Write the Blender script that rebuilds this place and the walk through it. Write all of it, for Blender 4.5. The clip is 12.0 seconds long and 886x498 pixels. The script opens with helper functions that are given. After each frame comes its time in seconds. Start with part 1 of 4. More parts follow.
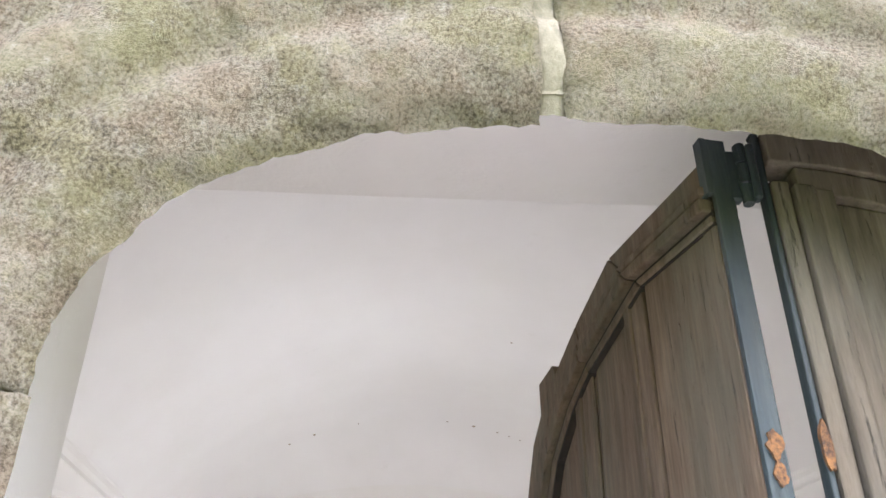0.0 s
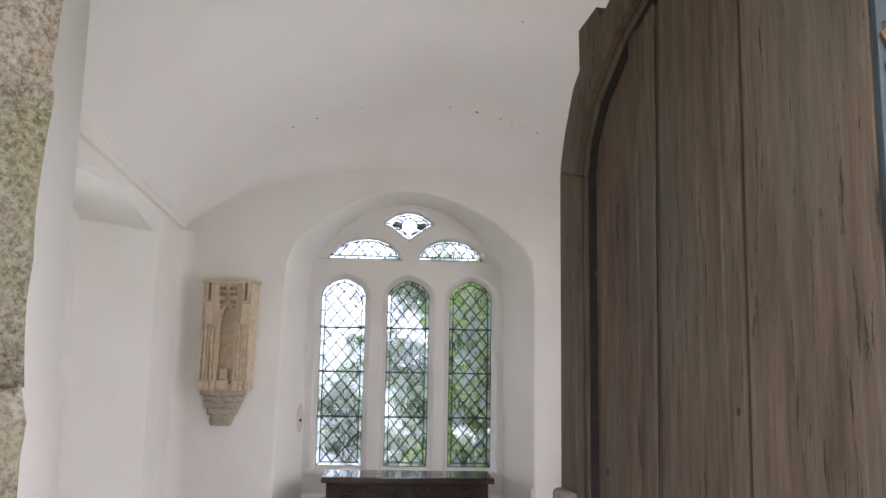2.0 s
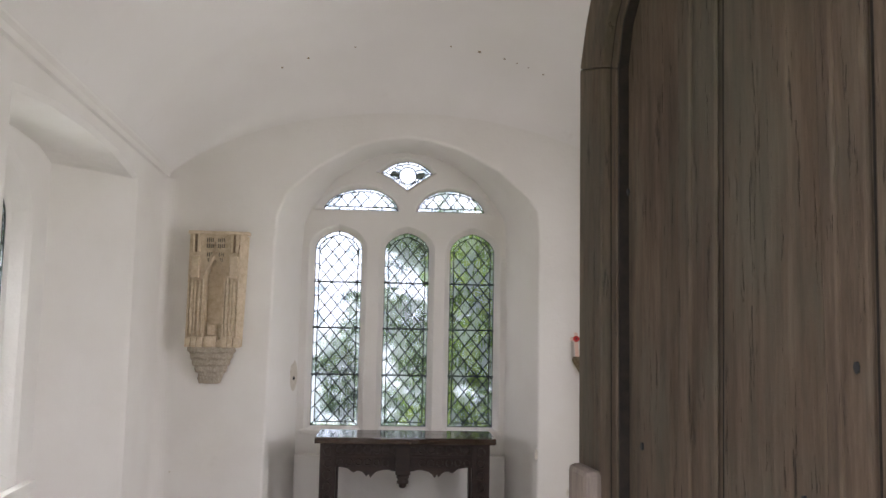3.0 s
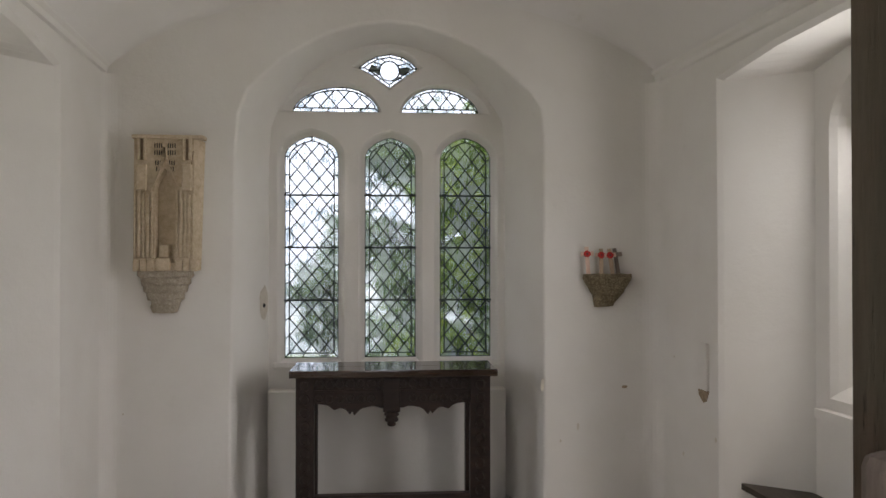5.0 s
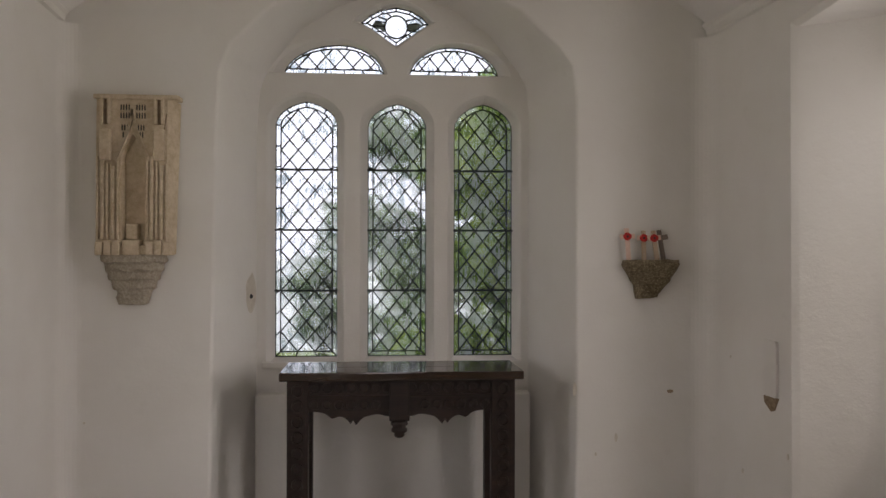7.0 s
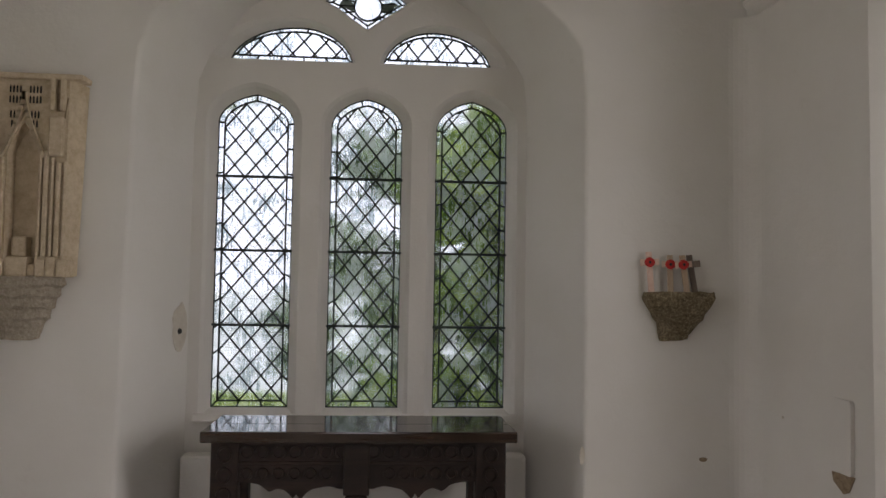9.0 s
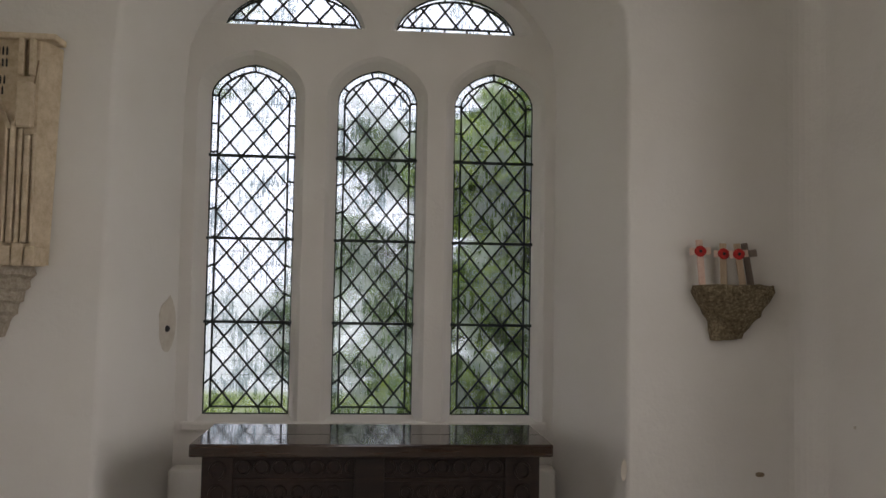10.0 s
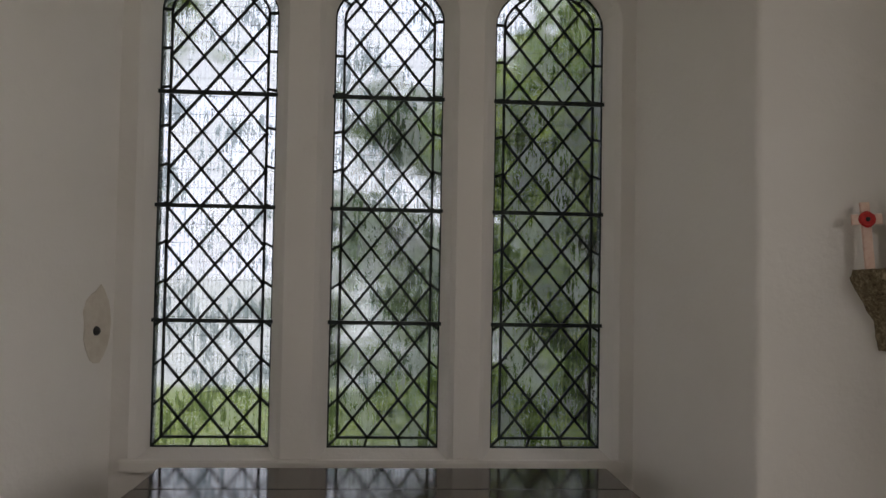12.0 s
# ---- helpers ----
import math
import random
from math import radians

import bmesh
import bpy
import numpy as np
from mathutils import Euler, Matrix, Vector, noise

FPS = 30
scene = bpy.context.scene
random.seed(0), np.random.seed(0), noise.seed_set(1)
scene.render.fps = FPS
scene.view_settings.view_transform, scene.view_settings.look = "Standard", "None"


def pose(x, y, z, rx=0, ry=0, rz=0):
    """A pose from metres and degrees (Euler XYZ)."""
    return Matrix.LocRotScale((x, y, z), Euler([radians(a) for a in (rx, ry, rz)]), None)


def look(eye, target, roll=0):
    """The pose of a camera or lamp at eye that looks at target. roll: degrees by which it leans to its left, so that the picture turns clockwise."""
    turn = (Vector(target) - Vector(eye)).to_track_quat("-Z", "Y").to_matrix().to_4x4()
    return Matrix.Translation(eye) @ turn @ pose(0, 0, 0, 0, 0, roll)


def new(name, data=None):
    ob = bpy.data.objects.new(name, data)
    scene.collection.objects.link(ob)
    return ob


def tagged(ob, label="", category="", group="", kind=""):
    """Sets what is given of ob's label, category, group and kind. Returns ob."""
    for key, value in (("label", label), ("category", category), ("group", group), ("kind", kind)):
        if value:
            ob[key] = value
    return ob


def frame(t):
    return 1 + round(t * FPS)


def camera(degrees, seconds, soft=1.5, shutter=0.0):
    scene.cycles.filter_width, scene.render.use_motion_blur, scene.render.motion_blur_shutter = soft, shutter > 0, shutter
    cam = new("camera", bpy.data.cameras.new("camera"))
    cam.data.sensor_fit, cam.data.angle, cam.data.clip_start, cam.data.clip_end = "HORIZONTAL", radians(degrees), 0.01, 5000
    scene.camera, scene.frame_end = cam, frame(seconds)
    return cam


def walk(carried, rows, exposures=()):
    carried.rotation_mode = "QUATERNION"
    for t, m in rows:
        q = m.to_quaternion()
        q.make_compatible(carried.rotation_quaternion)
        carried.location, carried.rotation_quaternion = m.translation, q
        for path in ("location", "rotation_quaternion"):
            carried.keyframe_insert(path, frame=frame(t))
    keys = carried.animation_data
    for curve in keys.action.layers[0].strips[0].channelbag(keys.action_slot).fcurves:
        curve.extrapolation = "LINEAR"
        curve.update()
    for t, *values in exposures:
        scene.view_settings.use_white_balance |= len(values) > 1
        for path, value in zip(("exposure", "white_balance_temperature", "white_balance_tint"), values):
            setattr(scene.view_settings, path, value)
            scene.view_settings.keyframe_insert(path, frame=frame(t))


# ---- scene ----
cam = camera(57.8, 12.0)
PATH = [
    (0, (0.492, -0.175, 2.063), (0.564, 1.566, 3.044), 0.5),
    (0.5, (0.481, -0.139, 2.031), (0.548, 1.696, 2.823), 0.7),
    (0.7, (0.471, -0.131, 2.018), (0.537, 1.739, 2.726), 0.6),
    (1, (0.455, -0.112, 2.0), (0.523, 1.801, 2.582), 0.7),
    (1.5, (0.426, -0.089, 1.965), (0.506, 1.866, 2.377), 0.7),
    (2, (0.388, -0.018, 1.953), (0.502, 1.958, 2.243), 1.0),
    (2.5, (0.399, 0.144, 1.942), (0.523, 2.121, 2.213), 1.0),
    (3, (0.442, 0.404, 1.927), (0.551, 2.392, 2.117), 1.1),
    (3.2, (0.455, 0.503, 1.925), (0.553, 2.493, 2.098), 0.8),
    (4.8, (0.432, 1.339, 1.811), (0.577, 3.333, 1.852), 0.3),
    (5, (0.434, 1.403, 1.809), (0.59, 3.397, 1.828), 0.0),
    (5.5, (0.42, 1.56, 1.766), (0.58, 3.553, 1.778), 0.0),
    (6, (0.384, 1.801, 1.73), (0.533, 3.795, 1.742), -0.0),
    (6.5, (0.362, 2.002, 1.723), (0.514, 3.996, 1.732), 0.0),
    (7, (0.39, 2.309, 1.723), (0.548, 4.303, 1.731), 0.1),
    (9, (0.616, 3.406, 1.67), (0.772, 5.398, 1.77), 0.9),
    (9.5, (0.603, 3.655, 1.642), (0.76, 5.646, 1.739), 0.9),
    (10, (0.527, 3.926, 1.633), (0.694, 5.916, 1.732), 1.0),
    (10.5, (0.539, 4.224, 1.608), (0.707, 6.215, 1.705), 1.0),
    (11, (0.563, 4.513, 1.606), (0.733, 6.503, 1.709), 1.0),
    (11.5, (0.59, 4.855, 1.623), (0.713, 6.85, 1.701), 0.9),
    (12, (0.541, 5.13, 1.626), (0.67, 7.125, 1.694), 1.0),
]
EXPOSURES = [(0, 1.44, 6300, 18), (1.5, 0.92, 6400, 18), (3.2, 0.65, 6750, 16), (4.8, 0.15, 6950, 14), (7, -0.1, 7300, 18), (9, -0.23, 7100, 16), (10.5, -0.33, 7250, 15), (12, -0.58, 7300, 15)]
walk(cam, [(t, look(eye, target, roll)) for t, eye, target, roll in PATH], EXPOSURES)
# exposures follow the phone's own brightening and darkening
# ---- world and light ----
world = bpy.data.worlds.new("World")
scene.world = world
world.use_nodes = True
wn = world.node_tree.nodes
sky = wn.new("ShaderNodeTexSky")
sky.sky_type = "NISHITA"
sky.sun_disc = False
sky.sun_elevation, sky.sun_rotation = radians(42), radians(150)
sky.air_density, sky.dust_density, sky.ozone_density = 1.0, 6.0, 1.0
haze = wn.new("ShaderNodeMixRGB")
haze.inputs[0].default_value = 0.6
haze.inputs[2].default_value = (19.6, 21.6, 26.6, 1)
world.node_tree.links.new(sky.outputs[0], haze.inputs[1])
world.node_tree.links.new(haze.outputs[0], wn["Background"].inputs[0])
wn["Background"].inputs[1].default_value = 0.15

sun = new("sun", bpy.data.lights.new("sun", "SUN"))
sun.data.energy, sun.data.angle, sun.data.color = 1.3, radians(20), (1.0, 0.97, 0.92)
sun.matrix_world = look((6, -10, 12), (0, 0, 0))


def window_light(name, eye, target, w, h, power):
    lamp = new(name, bpy.data.lights.new(name, "AREA"))
    lamp.data.shape, lamp.data.size, lamp.data.size_y = "RECTANGLE", w, h
    lamp.data.energy, lamp.data.color = power, (0.93, 0.97, 1.0)
    lamp.matrix_world = look(eye, target)


# skylight standing in the side windows' openings, just outside the glass
window_light("skylight_south", (3.56, 5.50, 1.95), (0.5, 5.3, 0.9), 0.95, 1.7, 46)
window_light("skylight_north", (-2.36, 5.23, 1.75), (0.5, 5.2, 0.7), 0.85, 1.2, 18)


# ---- materials ----
def mat_base(name, rough=0.8, metal=0.0, spec=0.5):
    m = bpy.data.materials.new(name)
    m.use_nodes = True
    n, l = m.node_tree.nodes, m.node_tree.links
    b = n["Principled BSDF"]
    b.inputs["Roughness"].default_value = rough
    b.inputs["Metallic"].default_value = metal
    b.inputs["Specular IOR Level"].default_value = spec
    return m, n, l, b


def tex(n, l, scale, detail=4.0, stretch=(1, 1, 1), rough=0.55, kind="noise"):
    c = n.new("ShaderNodeTexCoord")
    mp = n.new("ShaderNodeMapping")
    mp.inputs["Scale"].default_value = stretch
    l.new(c.outputs["Object"], mp.inputs[0])
    if kind == "noise":
        t = n.new("ShaderNodeTexNoise")
        t.inputs["Scale"].default_value, t.inputs["Detail"].default_value = scale, detail
        t.inputs["Roughness"].default_value = rough
        l.new(mp.outputs[0], t.inputs["Vector"])
        return t.outputs["Fac"]
    t = n.new("ShaderNodeTexVoronoi")
    t.inputs["Scale"].default_value = scale
    l.new(mp.outputs[0], t.inputs["Vector"])
    return t.outputs["Distance"]


def ramp(n, l, fac, stops):
    r = n.new("ShaderNodeValToRGB")
    e = r.color_ramp.elements
    while len(e) < len(stops):
        e.new(0.5)
    for k, (p, c) in zip(e, stops):
        k.position, k.color = p, (*c, 1) if len(c) == 3 else c
    l.new(fac, r.inputs[0])
    return r.outputs[0]


def blend(n, l, fac, a, b, mode="MIX"):
    x = n.new("ShaderNodeMixRGB")
    x.blend_type = mode
    for sock, v in zip((x.inputs[0], x.inputs[1], x.inputs[2]), (fac, a, b)):
        if isinstance(v, (int, float)):
            sock.default_value = v
        elif isinstance(v, tuple):
            sock.default_value = (*v, 1)
        else:
            l.new(v, sock)
    return x.outputs[0]


def relief(n, l, b, height, strength, dist):
    k = n.new("ShaderNodeBump")
    k.inputs["Strength"].default_value, k.inputs["Distance"].default_value = strength, dist
    l.new(height, k.inputs["Height"])
    l.new(k.outputs[0], b.inputs["Normal"])


def plaster(name, a=(0.80, 0.765, 0.725), bcol=(0.76, 0.72, 0.675), strength=0.28):
    m, n, l, b = mat_base(name, 0.9, 0, 0.2)
    big = tex(n, l, 1.3, 5)
    col = ramp(n, l, big, [(0.35, bcol), (0.6, a)])
    fine = tex(n, l, 9, 6, rough=0.65)
    blot = ramp(n, l, tex(n, l, 3.1, 8, rough=0.7), [(0.64, (0, 0, 0)), (0.78, (1, 1, 1))])
    col = blend(n, l, blend(n, l, 0.4, (0, 0, 0), blot, "MIX"), col, (0.60, 0.56, 0.50))
    l.new(col, b.inputs["Base Color"])
    lumps = blend(n, l, 0.5, tex(n, l, 2.2, 3), fine)
    relief(n, l, b, blend(n, l, 0.12, lumps, tex(n, l, 60, 4)), strength, 0.035)
    return m


PLASTER = plaster("limewashed plaster")
CEIL = plaster("ceiling plaster", (0.80, 0.765, 0.735), (0.775, 0.738, 0.705), 0.14)


def stone(name, stops, speck=110, strength=0.8, lichen=True):
    m, n, l, b = mat_base(name, 0.95, 0, 0.2)
    grain = tex(n, l, speck, 6, rough=0.75)
    patch = tex(n, l, 7, 6, rough=0.65)
    col = ramp(n, l, blend(n, l, 0.28, grain, patch), stops)
    hue = ramp(n, l, tex(n, l, 9, 5, rough=0.6), [(0.38, (1.0, 0.90, 0.86)), (0.5, (1, 1, 1)), (0.60, (0.95, 0.96, 0.74))])
    if lichen:
        col = blend(n, l, 0.8, col, hue, "MULTIPLY")
    if lichen:
        lm = ramp(n, l, tex(n, l, 5.2, 9, rough=0.72), [(0.50, (0, 0, 0)), (0.62, (1, 1, 1))])
        col = blend(n, l, blend(n, l, 0.45, (0, 0, 0), lm), col, (0.165, 0.158, 0.085))
        wm = ramp(n, l, tex(n, l, 48, 8, rough=0.8), [(0.54, (0, 0, 0)), (0.68, (1, 1, 1))])
        col = blend(n, l, blend(n, l, 0.35, (0, 0, 0), wm), col, (0.36, 0.35, 0.31))
        dm = ramp(n, l, tex(n, l, 95, 6, rough=0.8), [(0.54, (0, 0, 0)), (0.66, (1, 1, 1))])
        col = blend(n, l, blend(n, l, 0.4, (0, 0, 0), dm), col, (0.12, 0.11, 0.09))
    l.new(col, b.inputs["Base Color"])
    relief(n, l, b, blend(n, l, 0.5, grain, patch), strength, 0.012)
    return m


GRANITE = stone("lichened granite", [(0.39, (0.055, 0.046, 0.031)), (0.48, (0.140, 0.123, 0.088)), (0.58, (0.225, 0.201, 0.155))], 190, 1.0)
MORTAR = stone("lime mortar", [(0.35, (0.13, 0.12, 0.085)), (0.6, (0.24, 0.22, 0.165))], 60, 0.5, False)
BEER = stone("pale carved limestone", [(0.35, (0.49, 0.375, 0.25)), (0.62, (0.70, 0.58, 0.44))], 22, 0.2, False)
CORBEL = stone("grey corbel stone", [(0.35, (0.30, 0.25, 0.19)), (0.62, (0.52, 0.45, 0.37))], 70, 0.9, False)
DARKSTONE = stone("weathered brown stone", [(0.36, (0.06, 0.042, 0.024)), (0.50, (0.20, 0.155, 0.095)), (0.66, (0.46, 0.38, 0.26))], 75, 1.0, False)
FLAG = stone("stone flags", [(0.35, (0.36, 0.335, 0.30)), (0.6, (0.50, 0.47, 0.425))], 30, 0.5, False)


def wood(name, dark, mid, light, stretch, rough=0.75, strength=0.5, tint=None, spec=0.4):
    m, n, l, b = mat_base(name, rough, 0, spec)
    g = tex(n, l, 38, 8, stretch, 0.72)
    info = n.new("ShaderNodeObjectInfo")
    col = ramp(n, l, g, [(0.30, dark), (0.5, mid), (0.72, light)])
    crack = ramp(n, l, tex(n, l, 75, 6, stretch, 0.8), [(0.60, (0, 0, 0)), (0.66, (1, 1, 1))])
    col = blend(n, l, blend(n, l, 0.8, (0, 0, 0), crack), col, tuple(v * 0.3 for v in dark))
    worn = ramp(n, l, tex(n, l, 3.2, 6, (1, 1, 0.5), 0.65), [(0.35, (0.72, 0.70, 0.68)), (0.65, (1.25, 1.22, 1.18))])
    col = blend(n, l, 0.8, col, worn, "MULTIPLY")
    if tint:
        tm = ramp(n, l, tex(n, l, 4.5, 8, (1, 1, 0.35), 0.72), [(0.44, (0, 0, 0)), (0.60, (1, 1, 1))])
        col = blend(n, l, blend(n, l, 0.5, (0, 0, 0), tm), col, tint)
    vary = n.new("ShaderNodeMapRange")
    vary.inputs[3].default_value, vary.inputs[4].default_value = 0.85, 1.12
    l.new(info.outputs["Random"], vary.inputs[0])
    col = blend(n, l, 1.0, col, vary.outputs[0], "MULTIPLY")
    l.new(col, b.inputs["Base Color"])
    relief(n, l, b, blend(n, l, 0.4, g, crack), strength, 0.006)
    return m


UP = (1, 1, 0.09)
DOORWOOD = wood("weathered oak door", (0.056, 0.036, 0.023), (0.100, 0.068, 0.045), (0.160, 0.117, 0.081), UP, 0.9, 1.0, (0.085, 0.083, 0.060))
DOORGREY = wood("sun-bleached oak", (0.062, 0.049, 0.035), (0.108, 0.088, 0.064), (0.17, 0.143, 0.108), UP, 0.9, 1.0, (0.105, 0.10, 0.08))
BLUE = wood("worn blue-green paint", (0.010, 0.015, 0.017), (0.016, 0.027, 0.031), (0.042, 0.055, 0.057), UP, 0.6, 0.4, (0.05, 0.05, 0.043))
OAK = wood("dark polished oak", (0.010, 0.006, 0.005), (0.024, 0.013, 0.010), (0.045, 0.025, 0.018), (0.08, 1, 1), 0.42, 0.35)
OAKTOP = wood("polished oak top", (0.018, 0.010, 0.007), (0.035, 0.020, 0.014), (0.06, 0.036, 0.024), (0.06, 1, 1), 0.09, 0.04, None, 1.0)
PALEWOOD = wood("pale bare wood", (0.42, 0.30, 0.20), (0.60, 0.46, 0.34), (0.72, 0.58, 0.45), UP, 0.8, 0.3)
GREYWOOD = wood("weathered grey wood", (0.15, 0.12, 0.10), (0.25, 0.20, 0.17), (0.34, 0.28, 0.24), UP, 0.8, 0.3)
BENCHWOOD = wood("dark bench board", (0.03, 0.022, 0.016), (0.06, 0.046, 0.034), (0.10, 0.08, 0.06), (1, 0.08, 1), 0.5, 0.3)


def plain(name, a, c, scale, rough=0.6, metal=0.0, strength=0.3):
    m, n, l, b = mat_base(name, rough, metal)
    t = tex(n, l, scale, 6, rough=0.7)
    l.new(ramp(n, l, t, [(0.38, a), (0.62, c)]), b.inputs["Base Color"])
    relief(n, l, b, t, strength, 0.004)
    return m


LEAD = plain("lead and iron", (0.012, 0.017, 0.017), (0.035, 0.045, 0.045), 40, 0.6, 0.3)
IRON = plain("rusted iron", (0.045, 0.024, 0.020), (0.12, 0.058, 0.042), 60, 0.85, 0.2, 0.6)
RUST = plain("orange rust", (0.05, 0.028, 0.018), (0.20, 0.092, 0.032), 90, 0.95, 0.0, 0.8)
POPPY = plain("red poppy card", (0.45, 0.012, 0.010), (0.58, 0.025, 0.02), 50, 0.7)
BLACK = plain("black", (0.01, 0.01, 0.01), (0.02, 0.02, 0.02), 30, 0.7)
# near-black brown that stands for shade in the door's joints and grooves
GAP_SHADE = plain("painted gap shade", (0.010, 0.007, 0.005), (0.022, 0.015, 0.010), 40, 0.98)
PINK = plain("pale pink card", (0.72, 0.47, 0.38), (0.80, 0.60, 0.50), 40, 0.8)
PATCH = plain("bare plaster patch", (0.60, 0.53, 0.45), (0.69, 0.63, 0.55), 14, 0.95)
SOIL = plain("bare brown plaster", (0.22, 0.15, 0.09), (0.36, 0.27, 0.18), 30, 0.95)
BARK = plain("bark", (0.05, 0.04, 0.03), (0.12, 0.10, 0.075), 14, 0.95, 0, 0.8)


def leafmat(name, a, c):
    m, n, l, b = mat_base(name, 0.55, 0, 0.4)
    g = n.new("ShaderNodeNewGeometry")
    col = ramp(n, l, g.outputs["Random Per Island"], [(0.0, a), (1.0, c)])
    l.new(col, b.inputs["Base Color"])
    t = n.new("ShaderNodeBsdfTranslucent")
    l.new(col, t.inputs[0])
    mx = n.new("ShaderNodeMixShader")
    mx.inputs[0].default_value = 0.5
    l.new(b.outputs[0], mx.inputs[1])
    l.new(t.outputs[0], mx.inputs[2])
    l.new(mx.outputs[0], n["Material Output"].inputs[0])
    return m


LEAF = leafmat("deciduous leaves", (0.13, 0.24, 0.03), (0.38, 0.48, 0.09))
YEW = leafmat("evergreen leaves", (0.07, 0.13, 0.05), (0.20, 0.29, 0.13))


def grassmat():
    m, n, l, b = mat_base("grass and far fields with painted haze", 0.9, 0, 0.2)
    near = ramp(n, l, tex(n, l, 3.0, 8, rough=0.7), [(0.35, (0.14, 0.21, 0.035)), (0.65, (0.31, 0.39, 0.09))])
    # Haze is painted into the ground: its colour pales between 30 and 90 m.
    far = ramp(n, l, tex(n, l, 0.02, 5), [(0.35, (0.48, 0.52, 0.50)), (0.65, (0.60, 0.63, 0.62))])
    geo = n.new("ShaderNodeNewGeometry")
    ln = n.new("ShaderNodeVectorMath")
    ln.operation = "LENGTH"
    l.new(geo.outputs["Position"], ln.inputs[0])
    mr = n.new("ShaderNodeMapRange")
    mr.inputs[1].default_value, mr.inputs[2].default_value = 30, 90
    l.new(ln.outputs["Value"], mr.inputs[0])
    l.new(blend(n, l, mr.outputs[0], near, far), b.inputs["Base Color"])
    relief(n, l, b, tex(n, l, 30, 6), 0.8, 0.04)
    return m


GRASS = grassmat()


def glassmat():
    """Old leaded glass, wet with vertical runs of condensation."""
    m, n, l, b = mat_base("wet leaded glass", 0.1)
    runs = tex(n, l, 75, 5, (1, 1, 0.16), 0.75)
    drops = tex(n, l, 190, 4, (1, 1, 0.5), 0.7)
    area = tex(n, l, 7, 4, (1, 1, 0.8), 0.6)
    both = blend(n, l, 0.35, runs, drops)
    bump = n.new("ShaderNodeBump")
    bump.inputs["Strength"].default_value, bump.inputs["Distance"].default_value = 0.8, 0.005
    l.new(both, bump.inputs["Height"])
    wet = blend(n, l, 0.34, both, area)
    rf = n.new("ShaderNodeBsdfRefraction")
    rf.inputs["IOR"].default_value, rf.inputs["Roughness"].default_value = 1.05, 0.02
    drip = ramp(n, l, wet, [(0.51, (0.96, 0.98, 0.98)), (0.54, (0.30, 0.35, 0.35))])
    l.new(drip, rf.inputs["Color"])
    l.new(bump.outputs[0], rf.inputs["Normal"])
    tl = n.new("ShaderNodeBsdfTranslucent")
    tl.inputs[0].default_value = (0.84, 0.90, 0.94, 1)
    mx = n.new("ShaderNodeMixShader")
    fog = ramp(n, l, wet, [(0.42, (0.34, 0.34, 0.34)), (0.505, (0.27, 0.27, 0.27)), (0.54, (0.04, 0.04, 0.04))])
    info = n.new("ShaderNodeObjectInfo")
    vary = n.new("ShaderNodeMapRange")
    vary.inputs[3].default_value, vary.inputs[4].default_value = 0.6, 1.3
    l.new(info.outputs["Random"], vary.inputs[0])
    l.new(blend(n, l, 1.0, fog, vary.outputs[0], "MULTIPLY"), mx.inputs[0])
    l.new(rf.outputs[0], mx.inputs[1])
    l.new(tl.outputs[0], mx.inputs[2])
    gl = n.new("ShaderNodeBsdfGlossy")
    gl.inputs["Roughness"].default_value = 0.08
    fr = n.new("ShaderNodeFresnel")
    mg = n.new("ShaderNodeMixShader")
    l.new(fr.outputs[0], mg.inputs[0])
    l.new(mx.outputs[0], mg.inputs[1])
    l.new(gl.outputs[0], mg.inputs[2])
    l.new(mg.outputs[0], n["Material Output"].inputs[0])
    return m


GLASS = glassmat()


# ---- mesh helpers ----
def mesh_of(name, bm, mat):
    me = bpy.data.meshes.new(name)
    bm.normal_update()
    bm.to_mesh(me)
    bm.free()
    me.materials.append(mat)
    return me


def part(name, bm, mat, parent, label=""):
    ob = new(name, mesh_of(name, bm, mat))
    ob.parent = parent
    return tagged(ob, label) if label else ob


def thing(name, label, category, at=(0, 0, 0), group="", kind=""):
    ob = new(name)
    ob.location = at
    return tagged(ob, label, category, group, kind)


def solid(name, bm, mat, label, category="", kind="structure"):
    return tagged(new(name, mesh_of(name, bm, mat)), label, category or name.split("_")[0], "", kind)


def block(bm, x0, x1, y0, y1, z0, z1, bevel=0.0, seg=1):
    geo = bmesh.ops.create_cube(bm, size=1.0)
    for v in geo["verts"]:
        v.co = Vector(((x0 + x1) / 2 + v.co.x * (x1 - x0), (y0 + y1) / 2 + v.co.y * (y1 - y0), (z0 + z1) / 2 + v.co.z * (z1 - z0)))
    if bevel:
        edges = list({e for v in geo["verts"] for e in v.link_edges})
        bmesh.ops.bevel(bm, geom=edges, offset=bevel, segments=seg, affect="EDGES", profile=0.6)
    return bm


def box(*a, **k):
    return block(bmesh.new(), *a, **k)


def plate(bm, outer, holes, fn):
    """A flat sheet with holes; fn places the 2D points in space."""
    edges = []
    for loop in (outer, *holes):
        vs = [bm.verts.new(fn(*p)) for p in loop]
        edges += [bm.edges.new((vs[i], vs[(i + 1) % len(vs)])) for i in range(len(vs))]
    bmesh.ops.triangle_fill(bm, use_beauty=True, use_dissolve=False, edges=edges)


def strip(bm, a, fa, b, fb):
    va, vb = [bm.verts.new(fa(*p)) for p in a], [bm.verts.new(fb(*p)) for p in b]
    for i in range(len(a)):
        j = (i + 1) % len(a)
        bm.faces.new((va[i], va[j], vb[j], vb[i]))


